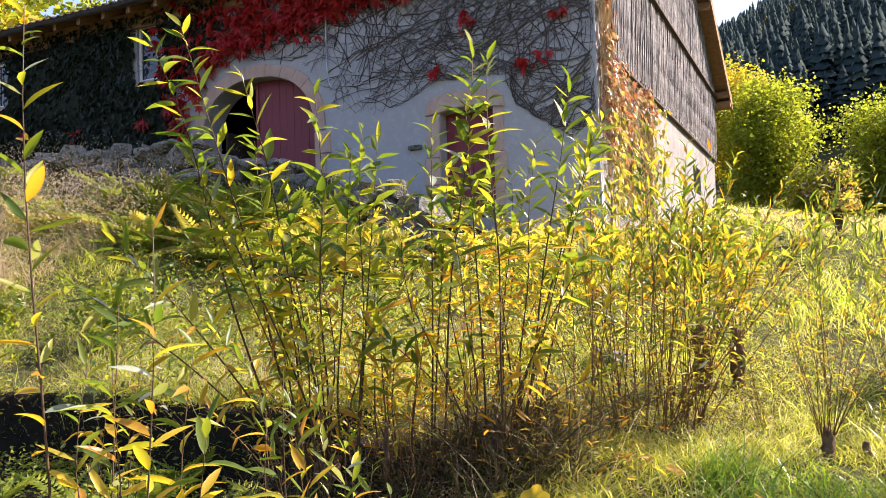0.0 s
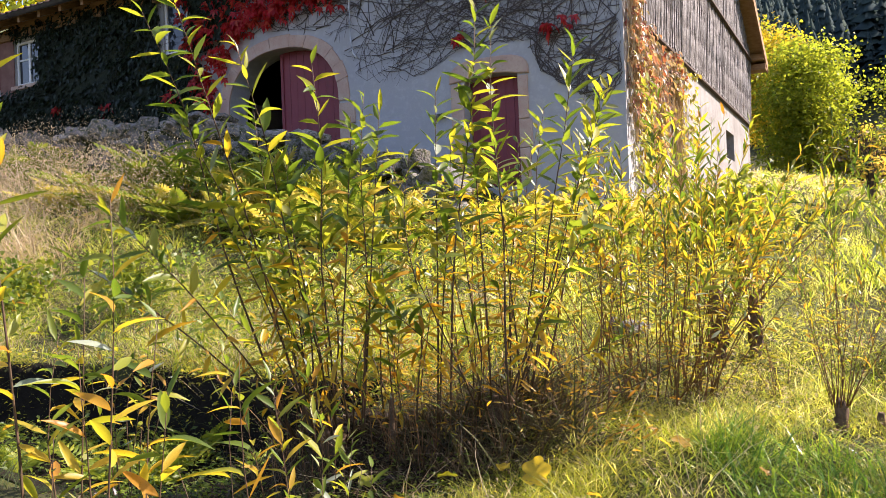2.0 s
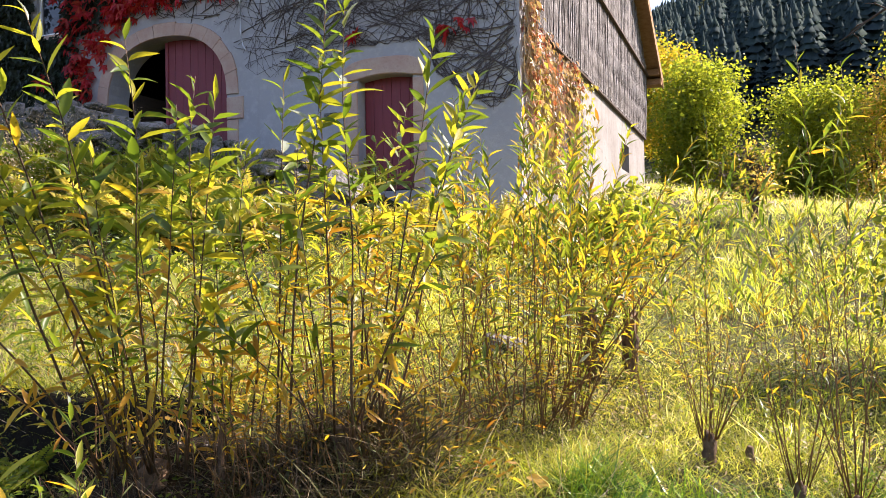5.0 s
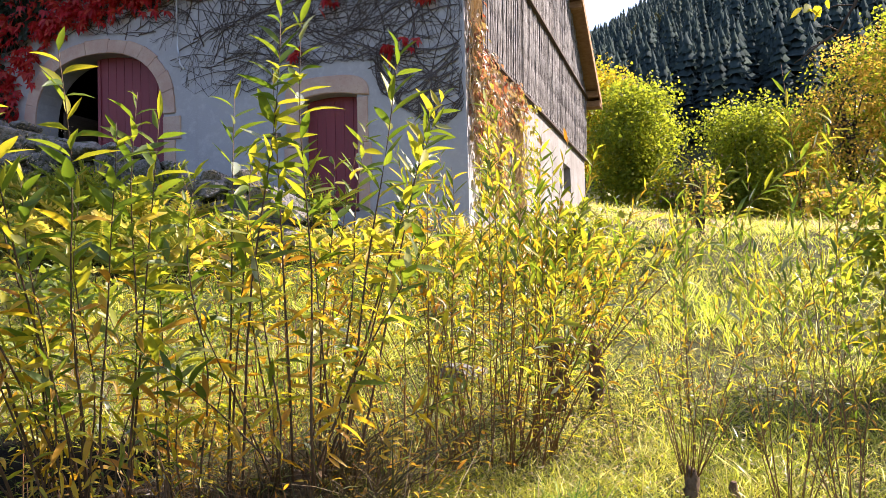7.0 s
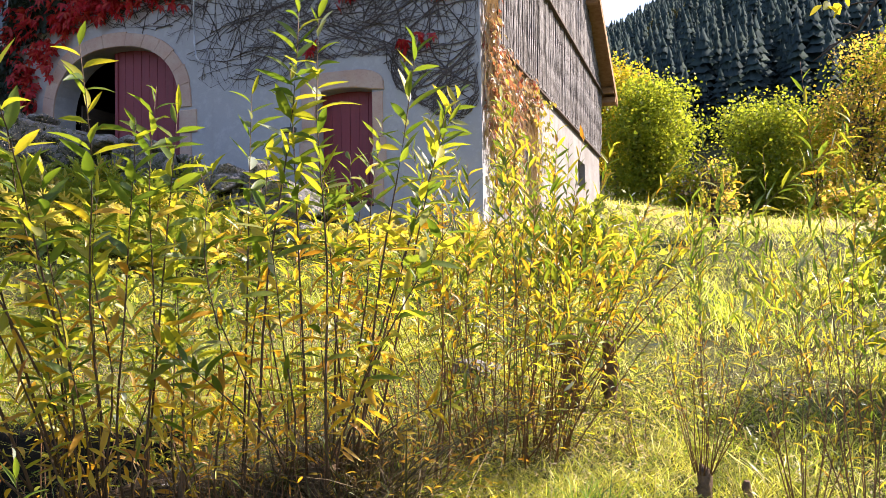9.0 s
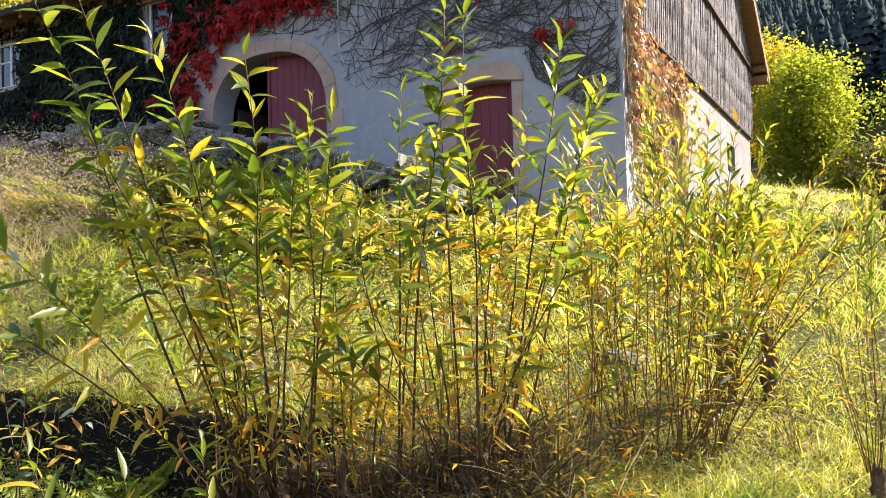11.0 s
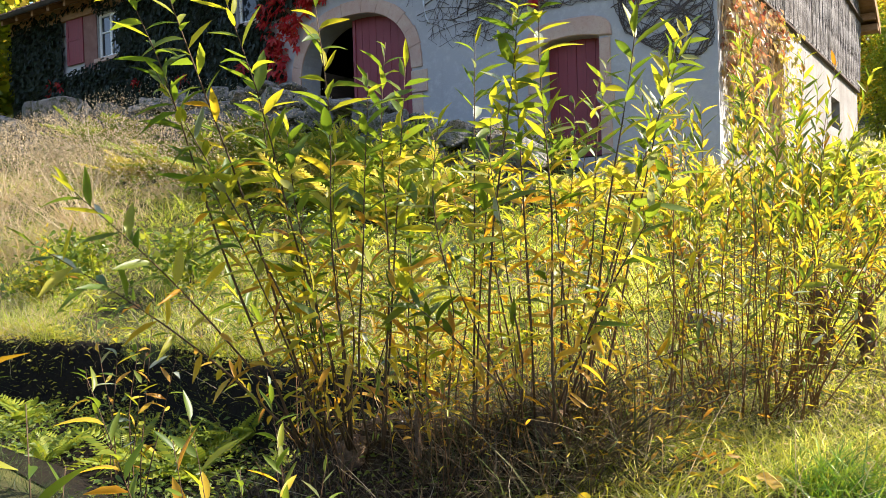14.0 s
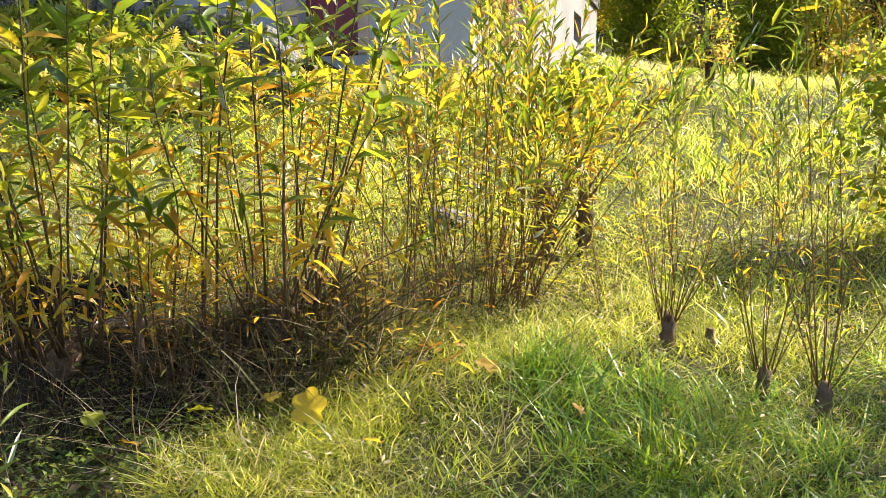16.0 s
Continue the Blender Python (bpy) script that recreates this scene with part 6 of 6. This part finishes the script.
def tree(name, label, x, y, height, blobs, mats, leaves, leaf, seed, trunk=0.11, trunks=1, category="tree", clump=0.34):
    """blobs: crown masses (dx, dy, z, rx, ry, rz) as shares of the height. Leaves gather in small clumps on the shell of each mass."""
    rr = random.Random(seed)
    z = ground_z(x, y)
    e = thing(name, label, category, (x, y, z - 0.05))
    tops = []
    for k in range(trunks):
        bm = bmesh.new()
        lean = (rr.uniform(-0.08, 0.08) * height * (1 if trunks == 1 else 2.2), rr.uniform(-0.08, 0.08) * height)
        pts = [(lean[0] * t * t + 0.03 * math.sin(5 * t + k), lean[1] * t * t, height * 0.82 * t) for t in (0, 0.15, 0.3, 0.5, 0.7, 0.85, 1)]
        q = trunk / (1 if trunks == 1 else 1.6)
        tube(bm, pts, [q * 1.25, q, q * 0.85, q * 0.65, q * 0.42, q * 0.25, q * 0.1], 7)
        part("trunk", bm, M["bark"], e, smooth=True)
        tops.append(pts)
    for dx, dy, bz, rx, ry, rz in blobs:
        pts = rr.choice(tops)
        p0 = Vector(pts[2 + rr.randrange(3)])
        p1 = Vector((dx * height, dy * height, bz * height))
        bm = bmesh.new()
        mid = p0.lerp(p1, 0.5) + Vector((0, 0, 0.04 * height))
        tube(bm, [p0, mid, p1], [trunk * 0.38, trunk * 0.25, trunk * 0.08], 5)
        for _ in range(5):
            q = p1 + Vector((rr.uniform(-1, 1) * rx, rr.uniform(-1, 1) * ry, rr.uniform(-0.6, 1) * rz)) * height * 0.8
            tube(bm, [mid.lerp(p1, rr.uniform(0.3, 1)), q.lerp(p1, 0.4), q], [trunk * 0.14, trunk * 0.08, trunk * 0.03], 4)
        part("limb", bm, M["bark"], e, smooth=True)
    weight = np.array([b[3] * b[4] * b[5] for b in blobs]) ** 0.67
    weight /= weight.sum()
    n_cl = max(20, leaves // 36)
    pick = nr.choice(len(blobs), n_cl, p=weight)
    bl = np.array(blobs)[pick]
    u = nr.normal(0, 1, (n_cl, 3))
    u /= np.linalg.norm(u, axis=1, keepdims=True)
    rad = nr.uniform(0.35, 1.0, n_cl) ** 0.5 * (0.88 + 0.22 * nr.random(n_cl))
    centre = (bl[:, :3] + u * bl[:, 3:] * rad[:, None]) * height
    which = np.repeat(np.arange(n_cl), 36)
    pos = centre[which] + nr.normal(0, clump, (len(which), 3)) * np.array([1, 1, 0.75])
    pos[:, 2] = np.maximum(pos[:, 2], 0.03 * height)
    d = np.stack([nr.normal(0, 1, len(pos)), nr.normal(0, 1, len(pos)), nr.uniform(-1.0, 0.4, len(pos))], 1)
    size = leaf * nr.uniform(0.6, 1.3, len(pos))
    share = nr.random(n_cl)[which]
    cut = np.linspace(0, 1, len(mats) + 1)
    for k, mname in enumerate(mats):
        sel = (share >= cut[k]) & (share < cut[k + 1])
        if sel.any():
            ob = new("crown", place(CARD, pos[sel], frames(d[sel], nr.uniform(-3, 3, sel.sum())), size[sel], M[mname], "crown"))
            ob.parent = e
            ob["kind"] = "stuff"
    return e


def crown(n, rx, rz, z0, z1, seed, size=0.22):
    rr = random.Random(seed)
    out = []
    for k in range(n):
        t = (k + 0.5) / n
        zz = z0 + (z1 - z0) * t
        w = rx * math.sin(math.pi * (0.2 + 0.74 * t)) ** 0.9
        a = k * 2.4 + rr.uniform(-0.4, 0.4)
        out.append((w * math.cos(a) * rr.uniform(0.25, 1.2), w * math.sin(a) * rr.uniform(0.25, 1.2), zz, size * rr.uniform(0.75, 1.2), size * rr.uniform(0.75, 1.2), size * rz * rr.uniform(0.7, 1.1)))
    return out


tree("tree", "sunlit lime-green field maple turning yellow behind the house", 0.75, 24, 6.5, crown(15, 0.21, 0.8, 0.16, 0.88, 1, 0.15), ["tree_lime", "tree_lime", "tree_green", "tree_lime"], 21000, 0.115, 41, 0.12, clump=0.42)
tree("tree", "bright yellow young maple behind the house", -1.1, 27, 8.0, crown(10, 0.17, 0.9, 0.3, 0.9, 2, 0.13), ["tree_yellow", "tree_yellow", "tree_lime"], 20000, 0.11, 42, 0.11)
tree("shrub", "low yellow-green shrub beside the maple", 2.4, 22, 2.3, crown(9, 0.38, 0.8, 0.2, 0.8, 3, 0.25), ["tree_lime", "tree_lime", "tree_yellow"], 8000, 0.1, 43, 0.06, 3, "shrub", 0.28)
tree("tree", "rounded green and yellow hazel tree at the meadow edge", 5.2, 23.5, 5.9, crown(15, 0.25, 0.85, 0.12, 0.86, 4, 0.18), ["tree_lime", "tree_green", "tree_lime"], 20000, 0.11, 44, 0.09, 4, clump=0.42)
tree("tree", "tall thinning tree with rusty orange-green leaves", 9.7, 25.5, 8.6, crown(19, 0.24, 0.8, 0.1, 0.92, 5, 0.125), ["tree_orange", "tree_orange", "tree_lime", "tree_green"], 12000, 0.11, 45, 0.12, 4)
tree("tree", "thinning orange-green tree at the meadow edge", 7.6, 26, 5.6, crown(13, 0.30, 0.8, 0.1, 0.9, 6, 0.17), ["tree_orange", "tree_lime"], 10000, 0.105, 46, 0.09, 3)
tree("tree", "green tree at the meadow edge with dark lower branches", 12.5, 24, 9.6, crown(14, 0.32, 0.8, 0.1, 0.9, 7, 0.18), ["tree_green", "tree_orange", "tree_lime"], 12000, 0.14, 47, 0.13, 3)
tree("tree", "green tree at the meadow edge with dark lower branches", 16.5, 23, 10, crown(14, 0.32, 0.8, 0.1, 0.9, 8, 0.2), ["tree_green", "tree_lime"], 9000, 0.2, 48, 0.13, 2)
tree("shrub", "leafy green elder shrub at the meadow's side", 4.22, -7.0, 1.3, crown(16, 0.36, 0.8, 0.1, 0.9, 9, 0.2), ["herb_lime", "tree_lime", "herb_green"], 4500, 0.046, 49, 0.02, 5, "shrub", 0.09)
tree("shrub", "bare-stemmed brown shrub in dry grass", 3.0, -1.1, 1.1, crown(9, 0.32, 0.8, 0.3, 0.9, 10, 0.16), ["tree_green", "grass_dead", "tree_orange"], 1300, 0.04, 50, 0.028, 17, "shrub", 0.1)
tree("shrub", "low brown and green shrub beside the meadow", 7.2, 14.0, 1.7, crown(7, 0.5, 0.8, 0.2, 0.7, 11, 0.3), ["tree_green", "tree_orange"], 2600, 0.11, 51, 0.04, 5, "shrub", 0.2)
tree("shrub", "low dark bramble shrub in the meadow", 1.6, -3.6, 1.0, crown(6, 0.5, 0.7, 0.2, 0.6, 12, 0.3), ["tree_green", "herb_lime"], 1500, 0.07, 52, 0.02, 4, "shrub", 0.14)
r = random.Random(19)
for i in range(4):
    x = r.uniform(-7.5, -0.6)
    tree("bramble", "low dark bramble bush in long grass", x, r.uniform(-7.9, -5.2), r.uniform(0.55, 0.85), crown(7, 0.6, 0.6, 0.25, 0.75, 80 + i, 0.34), ["herb_green", "tree_green", "herb_green" if i % 2 else "herb_lime"], 620, 0.06, 80 + i, 0.01, 5, "bush", 0.09)
for i, (x, y, h, mats) in enumerate(((-23, 3.0, 11, ["tree_lime", "tree_yellow", "tree_green"]), (-26.5, 6, 13, ["tree_green", "tree_lime"]), (-22.5, -0.5, 7, ["tree_lime", "tree_green"]), (-29, 1.5, 10, ["tree_green", "tree_lime"]), (-25, 12, 14, ["tree_lime", "tree_green"]))):
    tree("tree", "leafy yellow-green tree beyond the house end", x, y, h, crown(13, 0.3, 0.8, 0.08, 0.9, 20 + i, 0.18), mats, 6500, 0.24, 60 + i, 0.14, 2)

tree("tree", "spreading tree beside the path with thin yellow-green foliage", 7.9, -6.6, 6.0, crown(6, 0.16, 0.7, 0.55, 0.9, 29, 0.08), ["tree_lime", "tree_green"], 1500, 0.08, 66, 0.13)
# bough hanging into view from a tree beside the path
bough = thing("hanging_branch", "bare grey overhanging branch with a few yellow leaves", "branch", (4.3, -6.6, 4.1))
BI = Vector(bough.location)
bm = bmesh.new()
main = [(7.85, -6.6, 4.2), (6.3, -6.95, 5.0), (5.3, -7.0, 5.05), (4.6, -6.9, 4.6), (4.25, -6.55, 4.0), (4.05, -6.4, 3.5), (3.96, -6.36, 3.28), (3.86, -6.34, 3.12), (3.74, -6.32, 3.05), (3.66, -6.31, 2.99), (3.58, -6.3, 2.94)]
tube(bm, [Vector(p) - BI for p in main], [0.055, 0.045, 0.036, 0.03, 0.022, 0.016, 0.012, 0.01, 0.008, 0.006, 0.003], 6)
for k, (dx, dz) in ((6, (-0.2, 0.0)), (7, (-0.12, 0.06)), (8, (-0.1, -0.06)), (9, (0.06, -0.09)), (5, (-0.28, -0.06)), (5, (0.25, -0.1))):
    p = Vector(main[k])
    q = p + Vector((dx, 0.03, dz))
    tube(bm, [p - BI, p.lerp(q, 0.5) + Vector((0, 0, 0.015)) - BI, q - BI], [0.006, 0.005, 0.002], 5)
part("bough", bm, M["bark"], bough, smooth=True)
lp = np.array([(3.68, -6.32, 3.30), (3.72, -6.34, 3.31), (3.76, -6.33, 3.29), (3.65, -6.3, 3.32), (3.7, -6.3, 3.33), (3.78, -6.36, 3.32)]) - np.array(BI)
for k, p in enumerate(lp):
    rot = frames(np.array([[math.cos(k), math.sin(k), -0.7]]), np.array([0.3 * k]))[0]
    shared("leaf", willow_leaf_me[("lime", 2)], Matrix.Translation(Vector(p)) @ Matrix(rot.tolist()).to_4x4() @ Matrix.Diagonal((0.22, 0.1, 0.1, 1)), bough)


# ---- wooded valley side ----
def conifer(tiers, arms, slim, seed):
    """A slender spruce of ragged drooping tiers."""
    rr = random.Random(seed)
    vs, fs = [], []
    for t in range(tiers):
        z = 0.04 + 0.9 * (t / tiers)
        rad = slim * (1 - t / tiers) ** 0.8 + 0.008
        k = len(vs)
        off = rr.uniform(0, 6.28)
        vs.append((rr.uniform(-0.006, 0.006), rr.uniform(-0.006, 0.006), z + 1.35 / tiers))
        for a in range(arms):
            w = off + 6.283 * a / arms + rr.uniform(-0.2, 0.2)
            l = rad * (rr.uniform(0.85, 1.25) if a % 2 else rr.uniform(0.45, 0.8))
            vs.append((l * math.cos(w), l * math.sin(w), z - rr.uniform(0.0, 0.035)))
        fs += [(k, k + 1 + a, k + 1 + (a + 1) % arms) for a in range(arms)]
    return np.array(vs), np.array(fs)


CONIFERS = [conifer(12, 10, w, k) for k, w in enumerate((0.15, 0.18, 0.13, 0.2, 0.165, 0.14))]
n = 4600
bear = np.radians(nr.uniform(-12, 17, n))
dist = 165 + 500 * nr.random(n) ** 0.7
x, y = 3 + dist * np.sin(bear), -12 + dist * np.cos(bear)
pos = np.stack([x, y, ground_np(x, y) - 0.5], 1)
h = nr.uniform(0.5, 1.0, n) * 25
size = np.stack([h * nr.uniform(0.9, 1.35, n)] * 2 + [h], 1)
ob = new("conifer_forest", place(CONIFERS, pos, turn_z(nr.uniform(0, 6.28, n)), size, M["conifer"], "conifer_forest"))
tagged(ob, "spruce forest covering the valley side, haze put into its blue-green", "forest", kind="stuff")
n_t = 26
bear = np.radians(nr.uniform(-12, 18, n_t))
dist = nr.uniform(280, 560, n_t)
cx, cy = 3 + dist * np.sin(bear), -12 + dist * np.cos(bear)
cz = ground_np(cx, cy)
k = np.repeat(np.arange(n_t), 420)
u = nr.normal(0, 1, (len(k), 3))
u /= np.linalg.norm(u, axis=1, keepdims=True)
pos = np.stack([cx[k], cy[k], cz[k] + 12], 1) + u * np.array([4.5, 4.5, 7]) * nr.uniform(0.4, 1, (len(k), 1)) ** 0.5
ob = new("far_broadleaves", place(CARD, pos, frames(nr.normal(0, 1, (len(k), 3)), nr.uniform(-3, 3, len(k))), nr.uniform(0.6, 1.2, len(k)), M["broad_far"], "far_broadleaves"))
tagged(ob, "scattered yellowing broadleaved trees in the forest", "forest", kind="stuff")
